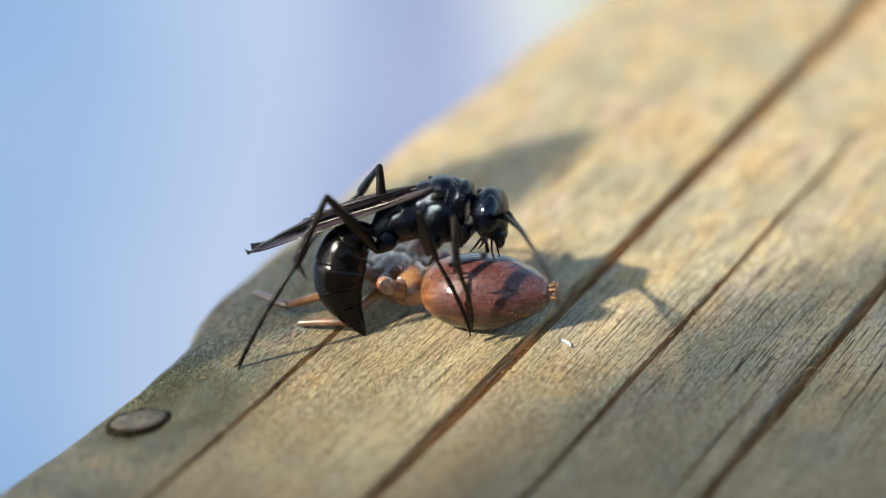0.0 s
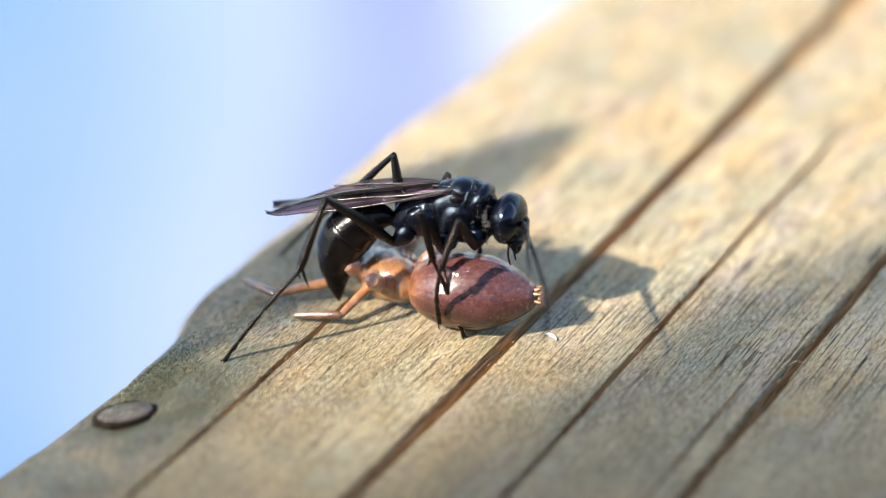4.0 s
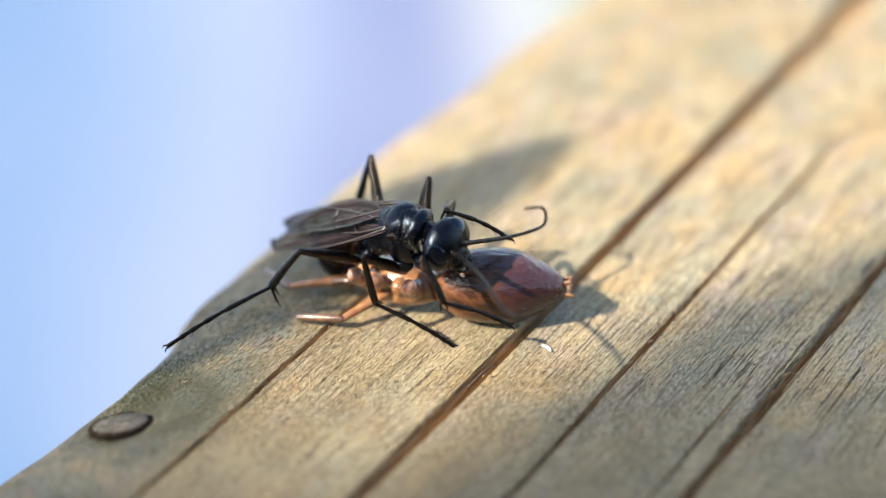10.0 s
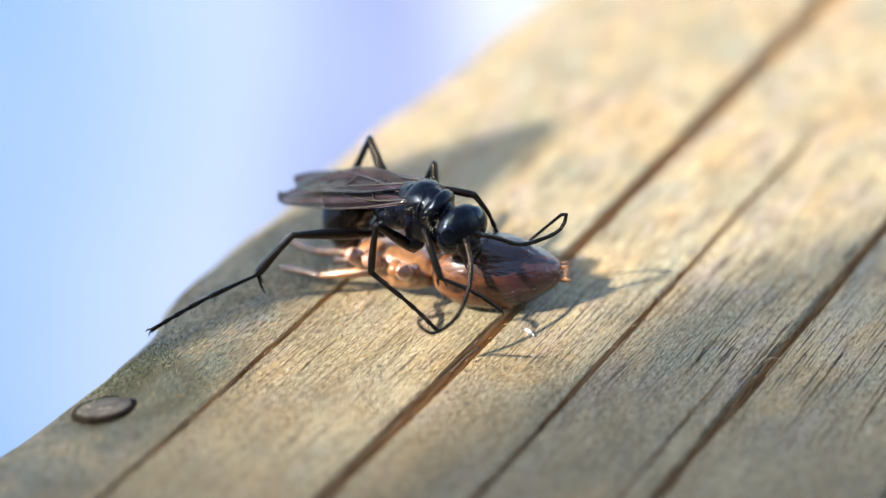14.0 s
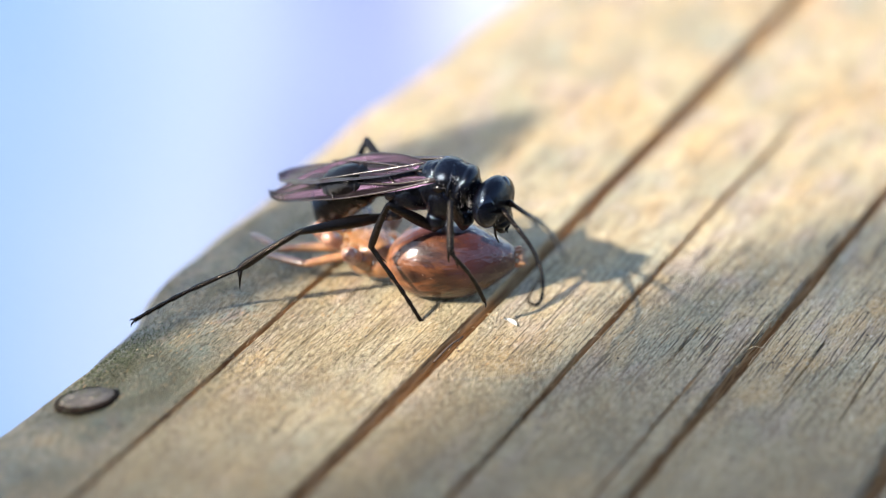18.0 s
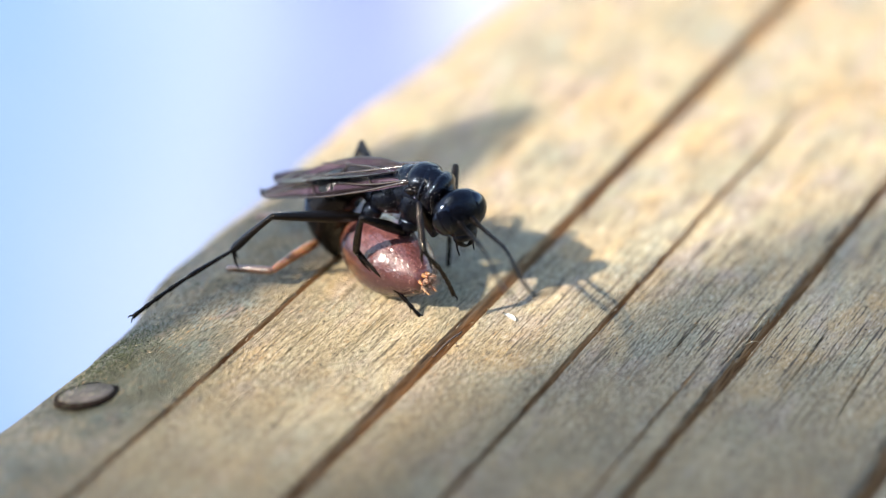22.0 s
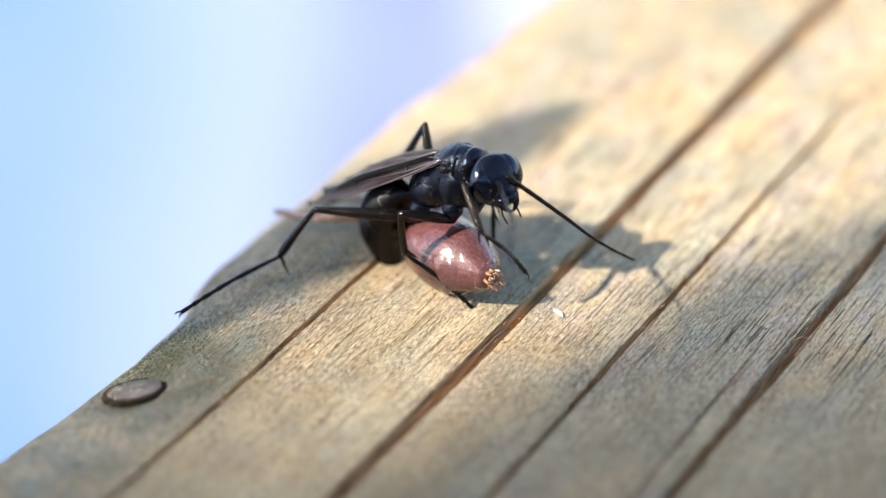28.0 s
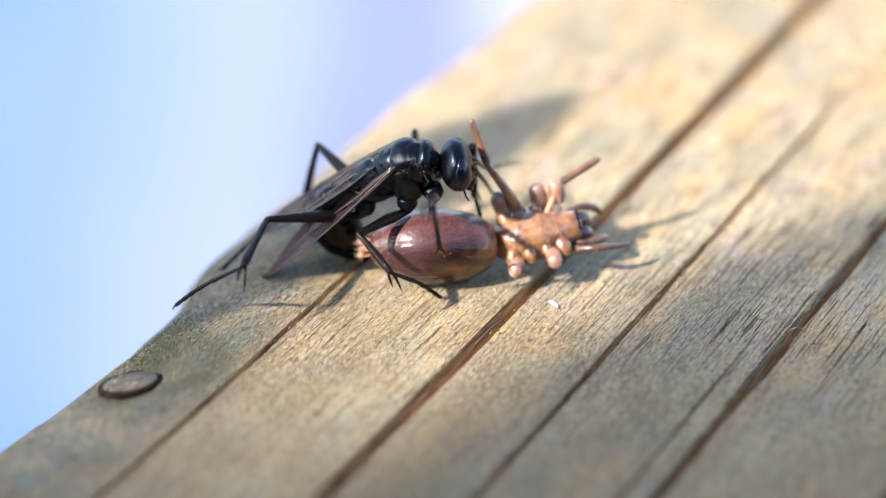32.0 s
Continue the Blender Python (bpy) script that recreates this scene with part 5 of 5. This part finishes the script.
NEAR_ANTENNA_e = [(20, 4.01, -9.2, 4.6, 3.73, -10.7, 4.61, 3.34, -12.2, 4.69, 2.84, -13.32, 4.71, 2.12, -14.3, 4.91, 1.42, -15.2, 5.06), (21, 4.42, -9.32, 4.56, 4.75, -10.87, 4.61, 4.9, -12.42, 4.54, 5.06, -13.58, 4.25, 4.75, -14.59, 3.92, 4.43, -15.52, 3.54), (22, 2.88, -9.94, 5.43, 3.31, -11.54, 5.77, 3.62, -13.14, 6.05, 3.85, -14.34, 6.04, 4.13, -15.38, 5.99, 4.57, -16.34, 6.03), (23, 2.73, -9.62, 6.53, 3.49, -11.12, 6.72, 3.82, -12.62, 6.57, 4.03, -13.75, 6.15, 4.12, -14.72, 5.62, 4.2, -15.62, 5.05), (24, 2.6, -7.05, 5.91, 3.19, -6.25, 4.86, 3.75, -5.45, 3.76, 4.16, -4.85, 2.62, 4.38, -4.33, 1.47, 4.34, -3.85, 0.27)]
NEAR_ANTENNA_f = [(24.5, 2.7, -9.28, 7.77, 3.45, -10.68, 8.55, 4.12, -12.08, 9.21, 4.62, -13.13, 9.17, 5.04, -14.04, 9, 5.35, -14.88, 8.71), (25, 3.03, -7.21, 6.76, 4.22, -6.51, 6.53, 5.43, -5.81, 6.27, 6.66, -5.29, 5.97, 7.89, -4.83, 5.63, 9.12, -4.41, 5.23), (28, 2.23, -9.65, 7.05, 2.41, -11.3, 7.31, 2.59, -12.95, 7.59, 2.43, -14.18, 7.64, 2.37, -15.26, 7.59, 2.43, -16.25, 7.48), (28.5, 2.09, -9.44, 6.84, 2.13, -10.99, 6.5, 2.18, -12.54, 6.19, 2.23, -13.7, 5.67, 2.31, -14.71, 5.07, 2.42, -15.64, 4.44), (29, 2.82, -6.95, 6.75, 3.63, -6.15, 5.9, 4.46, -5.35, 5.04, 5.14, -4.75, 4.05, 5.73, -4.23, 2.96, 6.25, -3.75, 1.8)]
NEAR_ANTENNA_g = [(30, 3.21, -7.56, 6.66, 4.26, -7.31, 5.96, 5, -7.06, 4.78, 5.69, -6.88, 3.57, 5.98, -6.71, 2.15, 6.28, -6.56, 0.72), (31, 2.09, -9.6, 6.9, 2.63, -11.15, 6.96, 2.79, -12.7, 6.84, 2.95, -13.87, 6.51, 2.93, -14.87, 6.07, 2.91, -15.8, 5.6), (31.2, 1.81, -9.25, 6.26, 2.1, -10.85, 6.22, 2.3, -12.45, 6.19, 2.33, -13.65, 5.9, 2, -14.69, 5.62, 1.56, -15.65, 5.34), (31.5, 1.58, -8.44, 5.51, 1.81, -10.04, 5.47, 1.83, -11.64, 5.41, 1.82, -12.84, 5.13, 1.46, -13.88, 4.85, 1.11, -14.84, 4.53), (32, 1.44, -4.89, 5.09, 1.72, -3.74, 4.07, 1.98, -2.59, 3.01, 2.2, -1.73, 2.09, 2.32, -0.98, 1.18, 2.44, -0.29, 0.29)]
NEAR_ANTENNA = NEAR_ANTENNA_a + NEAR_ANTENNA_b + NEAR_ANTENNA_c + NEAR_ANTENNA_d + NEAR_ANTENNA_e + NEAR_ANTENNA_f + NEAR_ANTENNA_g
FAR_ANTENNA_a = [(0, 2.64, -8.01, 6, 3.04, -9.61, 6.15, 3.44, -11.21, 6.31, 3.81, -12.41, 6.24, 4.01, -13.45, 6, 4.21, -14.41, 5.72), (1, 1.8, -7.28, 5.99, 1.85, -8.88, 6.42, 1.91, -10.48, 6.87, 1.99, -11.68, 7.1, 2.08, -12.72, 7.26, 2.37, -13.68, 7.54), (2, 2.96, -7.84, 5.55, 3.3, -9.44, 5.58, 3.43, -11.04, 5.54, 3.56, -12.24, 5.28, 3.7, -13.28, 4.94, 3.85, -14.24, 4.57), (3, 2.91, -9.06, 6.42, 3.34, -10.66, 6.56, 3.59, -12.26, 6.61, 3.85, -13.46, 6.44, 4.18, -14.5, 6.24, 4.53, -15.46, 6), (4, 3.62, -8.32, 5.56, 3.59, -9.87, 5.75, 3.57, -11.42, 5.96, 3.64, -12.58, 5.98, 3.49, -13.59, 6.33, 2.98, -14.52, 7.29)]
FAR_ANTENNA_b = [(6.5, 3.33, -9.01, 6.06, 3.46, -10.66, 6.15, 3.62, -12.31, 6.28, 3.79, -13.55, 6.18, 3.93, -14.62, 5.99, 4.08, -15.61, 5.76), (7, 2.58, -9.57, 6.4, 2.94, -11.12, 6.63, 3.1, -12.67, 6.8, 3.19, -13.83, 6.71, 3.68, -14.84, 6.88, 4.23, -15.77, 7.06), (7.5, 1.33, -7.52, 5.18, 2.21, -6.57, 4.4, 3.05, -5.62, 3.43, 3.9, -4.9, 2.59, 4.77, -4.29, 1.79, 5.58, -3.72, 1.86), (8, 0.57, -7.69, 4.55, 1.81, -7.04, 3.78, 3.1, -6.39, 3.29, 4.31, -5.9, 3.46, 4.08, -5.48, 4.36, 3.56, -5.09, 3.24), (8.5, 0.85, -7.48, 4.04, 2.09, -6.63, 3.41, 3.34, -5.78, 2.89, 4.61, -5.14, 2.51, 5.03, -4.59, 3.18, 4.22, -4.08, 2.85)]
FAR_ANTENNA_c = [(9, 1.2, -8.73, 4.71, 2.46, -9.18, 5.36, 3.67, -9.63, 6.15, 4.71, -9.97, 7.09, 4.45, -10.26, 8.36, 3.84, -10.53, 7.57), (9.5, 1.72, -7.37, 4.29, 3.02, -6.67, 3.88, 4.33, -5.97, 3.47, 5.4, -5.45, 3.61, 5.76, -4.99, 4.76, 4.89, -4.57, 4.04), (10, 1.91, -6.63, 4.82, 2.91, -5.43, 4.29, 3.92, -4.23, 3.87, 4.84, -3.33, 3.81, 4.85, -2.55, 4.25, 4.04, -1.83, 3.85), (11, 2.38, -7.09, 5.17, 3.6, -6.49, 4.41, 4.82, -5.89, 3.56, 6.04, -5.44, 2.75, 6.94, -5.05, 2.89, 6.06, -4.69, 3.27), (12, 3.29, -7.1, 5.03, 4.44, -6.4, 4.06, 5.62, -5.7, 3.11, 6.78, -5.18, 2.47, 7.03, -4.72, 3.34, 6.44, -4.3, 2.79)]
FAR_ANTENNA_d = [(13, 3.03, -7.09, 4.48, 4.1, -6.04, 3.66, 5.13, -4.99, 3.41, 5.95, -4.2, 3.66, 5.9, -3.52, 4.32, 5.64, -2.89, 3.21), (16, 4.56, -9.05, 5.41, 5.5, -10.1, 5.34, 6.44, -11.15, 5.27, 7.47, -11.93, 5.36, 8.26, -12.62, 6.24, 7.58, -13.25, 7.3), (17, 5.21, -6.82, 4.71, 6.06, -6.12, 3.56, 6.82, -5.42, 2.28, 7.56, -4.89, 1.05, 8.12, -4.44, 0.47, 7.9, -4.02, 1.39), (18, 5.11, -8.73, 6.27, 5.52, -10.28, 6.77, 5.91, -11.83, 7.29, 6.22, -13, 7.45, 6.48, -14, 7.5, 6.73, -14.93, 7.5), (19, 5.67, -8.39, 4.99, 6.23, -9.74, 5.13, 6.69, -11.09, 5.18, 7.15, -12.1, 5.03, 7.26, -12.98, 5.73, 7, -13.79, 7.14)]
FAR_ANTENNA_e = [(20, 4.47, -8.86, 5.02, 4.35, -10.51, 5.4, 4.23, -12.16, 5.78, 4.12, -13.39, 5.94, 4.02, -14.47, 6.01, 3.91, -15.46, 6.04), (21, 4.34, -8.87, 4.66, 4.59, -10.47, 5.01, 4.79, -12.07, 5.35, 4.76, -13.27, 5.47, 4.43, -14.31, 5.52, 4.1, -15.27, 5.53), (22, 3.69, -9.48, 5.25, 4.38, -10.88, 5.32, 4.8, -12.28, 5.17, 5.22, -13.33, 4.82, 5.76, -14.24, 4.9, 6.53, -15.08, 5.95), (23, 3.18, -9.22, 6.33, 3.9, -10.62, 6.16, 4.3, -12.02, 5.79, 4.66, -13.07, 5.2, 4.7, -13.98, 4.46, 4.74, -14.82, 3.68), (24, 3.18, -8.79, 7.16, 3.85, -10.09, 7.32, 4.51, -11.39, 7.5, 5.2, -12.36, 7.55, 5.61, -13.21, 8.22, 5.75, -13.99, 9.6)]
FAR_ANTENNA_f = [(24.5, 3.52, -6.73, 6.79, 4.63, -5.93, 6.53, 5.76, -5.13, 6.17, 6.91, -4.53, 5.76, 8.05, -4.01, 5.29, 9.15, -3.53, 4.54), (25, 3.43, -8.32, 7.97, 4.51, -9.07, 8.83, 5.58, -9.82, 9.58, 6.7, -10.39, 9.99, 7.72, -10.87, 10.13, 8.4, -11.32, 9.31), (28, 3.47, -7.26, 5.93, 4.42, -6.86, 4.95, 5.37, -6.46, 3.95, 6.33, -6.16, 2.97, 7.34, -5.9, 2.11, 8.41, -5.66, 1.36), (28.5, 3.51, -8.52, 7.54, 4.51, -9.52, 7.94, 5.49, -10.52, 8.47, 6.46, -11.27, 9.02, 7.2, -11.92, 9.83, 6.67, -12.52, 10.86), (29, 3.43, -8.5, 8.26, 4.38, -9.65, 8.87, 5.3, -10.8, 9.43, 6.2, -11.66, 9.66, 7.1, -12.41, 9.82, 7.98, -13.1, 9.93)]
FAR_ANTENNA_g = [(30, 3.39, -6.47, 6.6, 4.2, -5.52, 5.75, 5.02, -4.57, 4.9, 5.83, -3.86, 4.15, 6.63, -3.24, 3.4, 7.43, -2.67, 2.64), (31, 2.46, -9.22, 7.44, 2.95, -10.77, 8.02, 3.37, -12.32, 8.53, 3.68, -13.48, 8.67, 3.98, -14.49, 8.72, 4.27, -15.42, 8.73), (31.2, 2.44, -8.73, 6.7, 2.99, -10.28, 7.04, 3.47, -11.83, 7.32, 3.9, -12.99, 7.33, 4.26, -14, 7.23, 4.34, -14.93, 6.95), (31.5, 1.68, -7.82, 6.22, 1.89, -9.37, 6.81, 2.09, -10.92, 7.4, 2.27, -12.09, 7.76, 2.44, -13.09, 8.03, 2.62, -14.02, 8.26), (32, 1.46, -4.11, 5.24, 1.8, -2.76, 4.23, 2.22, -1.41, 3.57, 2.64, -0.4, 3.12, 3.07, 0.48, 2.72, 3.5, 1.29, 2.36)]
FAR_ANTENNA = FAR_ANTENNA_a + FAR_ANTENNA_b + FAR_ANTENNA_c + FAR_ANTENNA_d + FAR_ANTENNA_e + FAR_ANTENNA_f + FAR_ANTENNA_g
PREY_NEAR_LEG = [(0, -7.1, -6.94, 0.35, -5.38, -7.25, 0.6), (8, -6.11, -6.73, 0.35, -4.5, -7.29, 0.6), (10, -6.67, -6.04, 0.35, -4.66, -6.6, 0.6), (11, -7.67, -5.68, 0.35, -5.25, -6.3, 0.6), (12, -7.68, -4.5, 0.35, -5.31, -5.17, 0.6), (13, -7.57, -3.56, 0.35, -5.17, -4.76, 0.6), (16, -7.04, -2.0, 0.8, -4.86, -3.5, 1.05), (17, -6.99, -3.0, 0.8, -4.99, -4.38, 1.05), (18, -6.81, -3.38, 0.8, -4.94, -4.69, 1.05), (19, -7.73, -5.34, 0.8, -5.62, -5.76, 1.05), (20, -7.64, -5.45, 0.8, -5.74, -6.33, 1.05), (22, -8.41, -5.02, 0.8, -6.37, -5.7, 1.05), (23, -9.23, -5.32, 0.8, -6.78, -6.16, 1.05), (24, -9.02, -0.69, 0.8, -7.04, -2.12, 1.05), (28, -8.81, 0.05, 0.8, -6.84, -1.06, 1.05), (30, -8.84, 0.39, 0.8, -6.82, -1.11, 1.05), (31, -7.88, -0.77, 0.8, -5.84, -2.42, 1.05), (31.4, -3.2, -1.0, 4.2, -1.6, -0.8, 2.9), (32, 1.11, -4.0, 7.43, 1.81, -4.4, 5.4)]
PREY_FAR_LEG = [(0, -9.89, -4.13, 0.35, -8.13, -5.79, 0.6), (2, -10.06, -4.0, 0.35, -7.91, -5.7, 0.6), (4, -9.63, -3.72, 0.35, -8.08, -5.33, 0.6), (7, -9.55, -3.51, 0.35, -8.06, -4.96, 0.6), (8, -9.2, -3.65, 0.35, -7.54, -5.52, 0.6), (10, -8.65, -1.53, 0.35, -7.27, -3.61, 0.6), (11, -8.65, -1.38, 0.35, -6.98, -3.46, 0.6), (12, -8.32, -0.93, 0.35, -6.77, -3.13, 0.6), (13, -7.64, 0.17, 0.35, -5.32, -2.17, 0.6), (16, -7.19, -0.03, 0.8, -5.57, -1.78, 1.05), (17, -8.04, -0.62, 0.8, -6.62, -2.68, 1.05), (18, -7.7, -1.33, 0.8, -6.13, -3.22, 1.05), (20, -8.0, -1.5, 0.5, -6.2, -2.3, 0.8), (24, -6.4, 2.2, 0.5, -4.5, 1.2, 0.9), (30.8, -6.4, 2.2, 0.5, -4.5, 1.2, 0.9), (31.4, -2.5, 1.0, 3.0, -0.8, 0.2, 2.2), (32, 6.86, -3.0, 4.64, 5.24, -3.8, 3.97)]
# MOTION TABLES END


def smooth_row(rows, t):
    """The values of a table at t, eased between its rows without overshoot."""
    if t <= rows[0][0]:
        return list(rows[0][1:])
    if t >= rows[-1][0]:
        return list(rows[-1][1:])
    i = max(k for k in range(len(rows)) if rows[k][0] <= t)
    h = rows[i + 1][0] - rows[i][0]
    s = (t - rows[i][0]) / h

    def slope(k, c):
        if k in (0, len(rows) - 1):
            return 0.0
        a = (rows[k][c] - rows[k - 1][c]) / (rows[k][0] - rows[k - 1][0])
        b = (rows[k + 1][c] - rows[k][c]) / (rows[k + 1][0] - rows[k][0])
        return 0.0 if a * b <= 0 else 2 * a * b / (a + b)

    out = []
    for c in range(1, len(rows[0])):
        p, q = rows[i][c], rows[i + 1][c]
        m, n = slope(i, c) * h, slope(i + 1, c) * h
        out.append(p * (1 + 2 * s) * (1 - s) ** 2 + m * s * (1 - s) ** 2 + q * s * s * (3 - 2 * s) + n * s * s * (s - 1))
    return out


def beating(rows, beats, swing):
    """A table of antenna points with quick strokes through the given times: swing in millimetres at the tip."""
    out = [r for r in rows if not any(0 < abs(r[0] - b) < 0.3 for b in beats)]
    for b in beats:
        row = smooth_row(rows, b)
        for dt, way in ((-0.1, -1), (0.1, 1)):
            moved = [v + way * swing * (k // 3 + 1) / 6 * (0.35, 0.0, 1.0)[k % 3] for k, v in enumerate(row)]
            out.append((round(b + dt, 2), *moved))
        out = [r for r in out if r[0] != b] + [(b, *row)]
        out += [(round(b + dt, 2), *smooth_row(rows, b + dt)) for dt in (-0.25, 0.25) if 0 < b + dt < 32]
    return sorted(out)


def stand(x, y, z, yaw, pitch, roll):
    """A pose of an animal that faces along x: millimetres, then turn, nose up and lean in degrees."""
    return (Matrix.Translation((x * MM, y * MM, z * MM)) @ Matrix.Rotation(radians(yaw), 4, "Z")
            @ Matrix.Rotation(radians(-pitch), 4, "Y") @ Matrix.Rotation(radians(roll), 4, "X"))


def along(a, b, up):
    """A pose at a whose x points to b and whose z leans towards up."""
    x = (b - a).normalized()
    y = Vector(up).cross(x)
    y = y.normalized() if y.length > 1e-6 else x.orthogonal().normalized()
    z = x.cross(y)
    m = Matrix((x, y, z)).transposed().to_4x4()
    m.translation = a
    return m


def elbow(a, b, first, second, near):
    """The joint of two links from a to b that lies closest to a given place."""
    e = b - a
    gap = min(max(e.length, abs(first - second) * 1.02), (first + second) * 0.999)
    e.normalize()
    x = (gap * gap + first * first - second * second) / (2 * gap)
    side = near - a
    side = (side - e * side.dot(e)).normalized()
    return a + e * x + side * math.sqrt(max(0.0, first * first - x * x))


def limb(hip, foot, lengths, out, lead=None, splay=0.45, bend=None):
    """Hip, knee, ankle and foot in metres; the knee bends up and outwards."""
    femur, tibia, tarsus = (v * MM for v in lengths)
    d = foot - hip
    reach = (femur + tibia + tarsus) * 0.985
    if d.length > reach:
        foot = hip + d.normalized() * reach
        d = foot - hip
    flat = Vector((-d.x, -d.y, 0))
    rise = math.degrees(math.atan2(-d.z, flat.length)) + 52 * (1 - d.length / reach)
    rise = radians(min(80, max(4, rise)))
    flat = flat.normalized() if flat.length > 1e-6 else Vector(out)
    best = None
    for k in range(24):
        a = rise * (1 - k / 30)
        ankle = foot + (flat * math.cos(a) + Vector((0, 0, 1)) * math.sin(a)) * tarsus
        gap = (ankle - hip).length
        if abs(femur - tibia) * 1.05 < gap < (femur + tibia) * 0.995:
            best = ankle
            break
        if best is None or abs(gap - (femur + tibia) * 0.9) < abs((best - hip).length - (femur + tibia) * 0.9):
            best = ankle
    ankle = best if lead is None else foot + (lead - foot).normalized() * tarsus
    e = ankle - hip
    gap = min(max(e.length, abs(femur - tibia) * 1.02), (femur + tibia) * 0.999)
    e.normalize()
    x = (gap * gap + femur * femur - tibia * tibia) / (2 * gap)
    lift = Vector((0, 0, 1)) + Vector(out) * splay if bend is None else (bend - hip).normalized()
    lift = (lift - e * lift.dot(e)).normalized()
    knee = hip + e * x + lift * math.sqrt(max(0.0, femur * femur - x * x))
    if bend is not None:
        knee = hip + (bend - hip).normalized() * femur
        ankle = elbow(knee, foot, tibia, tarsus, lead)
    ankle = knee + (ankle - knee).normalized() * tibia
    foot = ankle + (foot - ankle).normalized() * tarsus
    return knee, ankle, foot


def motions():
    beats = (25, 30)
    times = sorted([round(k * 0.25, 2) for k in range(129)] + [round(b + d, 2) for b in beats for d in (-0.1, 0.1)])
    keys = {}

    def key(ob, t, m):
        keys.setdefault(ob.name, (ob, []))[1].append((t, m))

    feet = {"near_hind": NEAR_HIND, "near_mid": NEAR_MID, "near_front": NEAR_FRONT, "far_hind": FAR_HIND, "far_mid": FAR_MID, "far_front": FAR_FRONT}
    ankles = {"near_front": FRONT_ANKLE, "far_hind": FAR_ANKLE}
    joints = {"near_hind": HIND_JOINTS, "near_mid": MID_JOINTS}
    feelers = {"near_antenna": (beating(NEAR_ANTENNA, beats, 2.6), -1), "far_antenna": (beating(FAR_ANTENNA, beats, -3.2), 1)}
    for t in times:
        x, y, z, yaw, pitch, roll, hy, hp, hr, ap, ay, wp = smooth_row(BODY, t)
        body = stand(x, y, z, yaw, pitch, roll)
        key(WASP["wasp"], t, body)
        neck = stand(1.95, 0, -0.3, hy, hp, hr)
        key(WASP["head"], t, neck)
        key(WASP["abdomen"], t, stand(-2.85, 0, -0.75, ay, ap, 0))
        spread = min(1.0, max(0.0, (t - 31.0) / 0.9))
        key(WASP["near_wing"], t, stand(0.4, -0.7, 1.05, 3 + 11 * spread, wp, 16 - 24 * spread))
        key(WASP["far_wing"], t, stand(0.4, 0.7, 1.1, -3, wp, -16))
        back_body = body.inverted()
        for name, table in feet.items():
            leg, tib, tar, spur, hip, lengths = WASP[name]
            foot = Vector(smooth_row(table, t)) * MM
            s = -1 if name.startswith("near") else 1
            out = (body.to_3x3() @ Vector((-0.2, s, 0))).normalized()
            a = body @ (hip * MM)
            lead = Vector(smooth_row(ankles[name], t)) * MM if name in ankles else None
            bend = None
            if name in joints:
                row = smooth_row(joints[name], t)
                bend, lead = Vector(row[:3]) * MM, Vector(row[3:]) * MM
            knee, ankle, foot = limb(a, foot, lengths, out, lead, 0.1 if name.endswith("hind") else 0.4, bend)
            up = Vector((0, 0, 1)) + out * 0.3
            thigh = along(a, knee, up)
            shin = along(knee, ankle, up)
            toe = along(ankle, foot, up)
            key(leg, t, back_body @ thigh)
            un = thigh.inverted()
            key(tib, t, un @ shin)
            key(spur, t, un @ shin)
            key(tar, t, un @ toe)
        inv_head = (body @ neck).inverted()
        for name, (table, s) in feelers.items():
            row = smooth_row(table, t)
            base = (body @ neck) @ (Vector((1.52, 0.3 * s, 0.0)) * MM)
            pts = [base] + [Vector(row[k:k + 3]) * MM for k in range(0, 18, 3)]
            line = [Vector(q) for q in spline([tuple(q) for q in pts], 10)]
            place, k, step = base, 0, 0.365 * MM
            way = (line[1] - line[0]).normalized()
            for piece in WASP[name]:
                # walk along the curve until one piece's length away
                while k < len(line) and (line[k] - place).length < step:
                    k += 1
                goal = line[k] if k < len(line) else place + way * step
                turn = (goal - place).normalized()
                way = (turn if k < len(line) else way)
                tip = place + way * step
                key(piece, t, inv_head @ along(place, tip, (0.0, -1.0, 0.3)))
                place = tip
        px, py, pz, pyaw, fore, proll = smooth_row(PREY, t)
        # the body hinges at the waist: the fore part trails at its own turn
        waist = stand(px, py, pz, pyaw, 0, 0) @ Matrix.Translation((-2.8 * MM, 0, 0))
        lift = min(1.0, max(0.0, (t - 30.5) / 1.25))
        root = stand(*(waist.translation / MM), fore, -10 * lift, -38 * lift) @ Matrix.Translation((2.8 * MM, 0, 0))
        key(PREY_THING, t, root)
        for thigh, shin, s in PREY_LEGS:
            row = smooth_row(PREY_NEAR_LEG if s < 0 else PREY_FAR_LEG, t)
            tip, bend = Vector(row[:3]) * MM, Vector(row[3:]) * MM
            hip = root @ (Vector((-4.6, 0.7 * s, -0.4)) * MM)
            hip = bend + (hip - bend).normalized() * 3.0 * MM
            m = along(hip, bend, (0, -0.5, 1))
            key(thigh, t, root.inverted() @ m)
            key(shin, t, m.inverted() @ along(bend, tip, (0, -0.5, 1)))
        key(PREY_ABDOMEN, t, root.inverted() @ stand(px, py, pz, pyaw, 0, proll))
    for ob, rows in keys.values():
        walk(ob, rows)


motions()
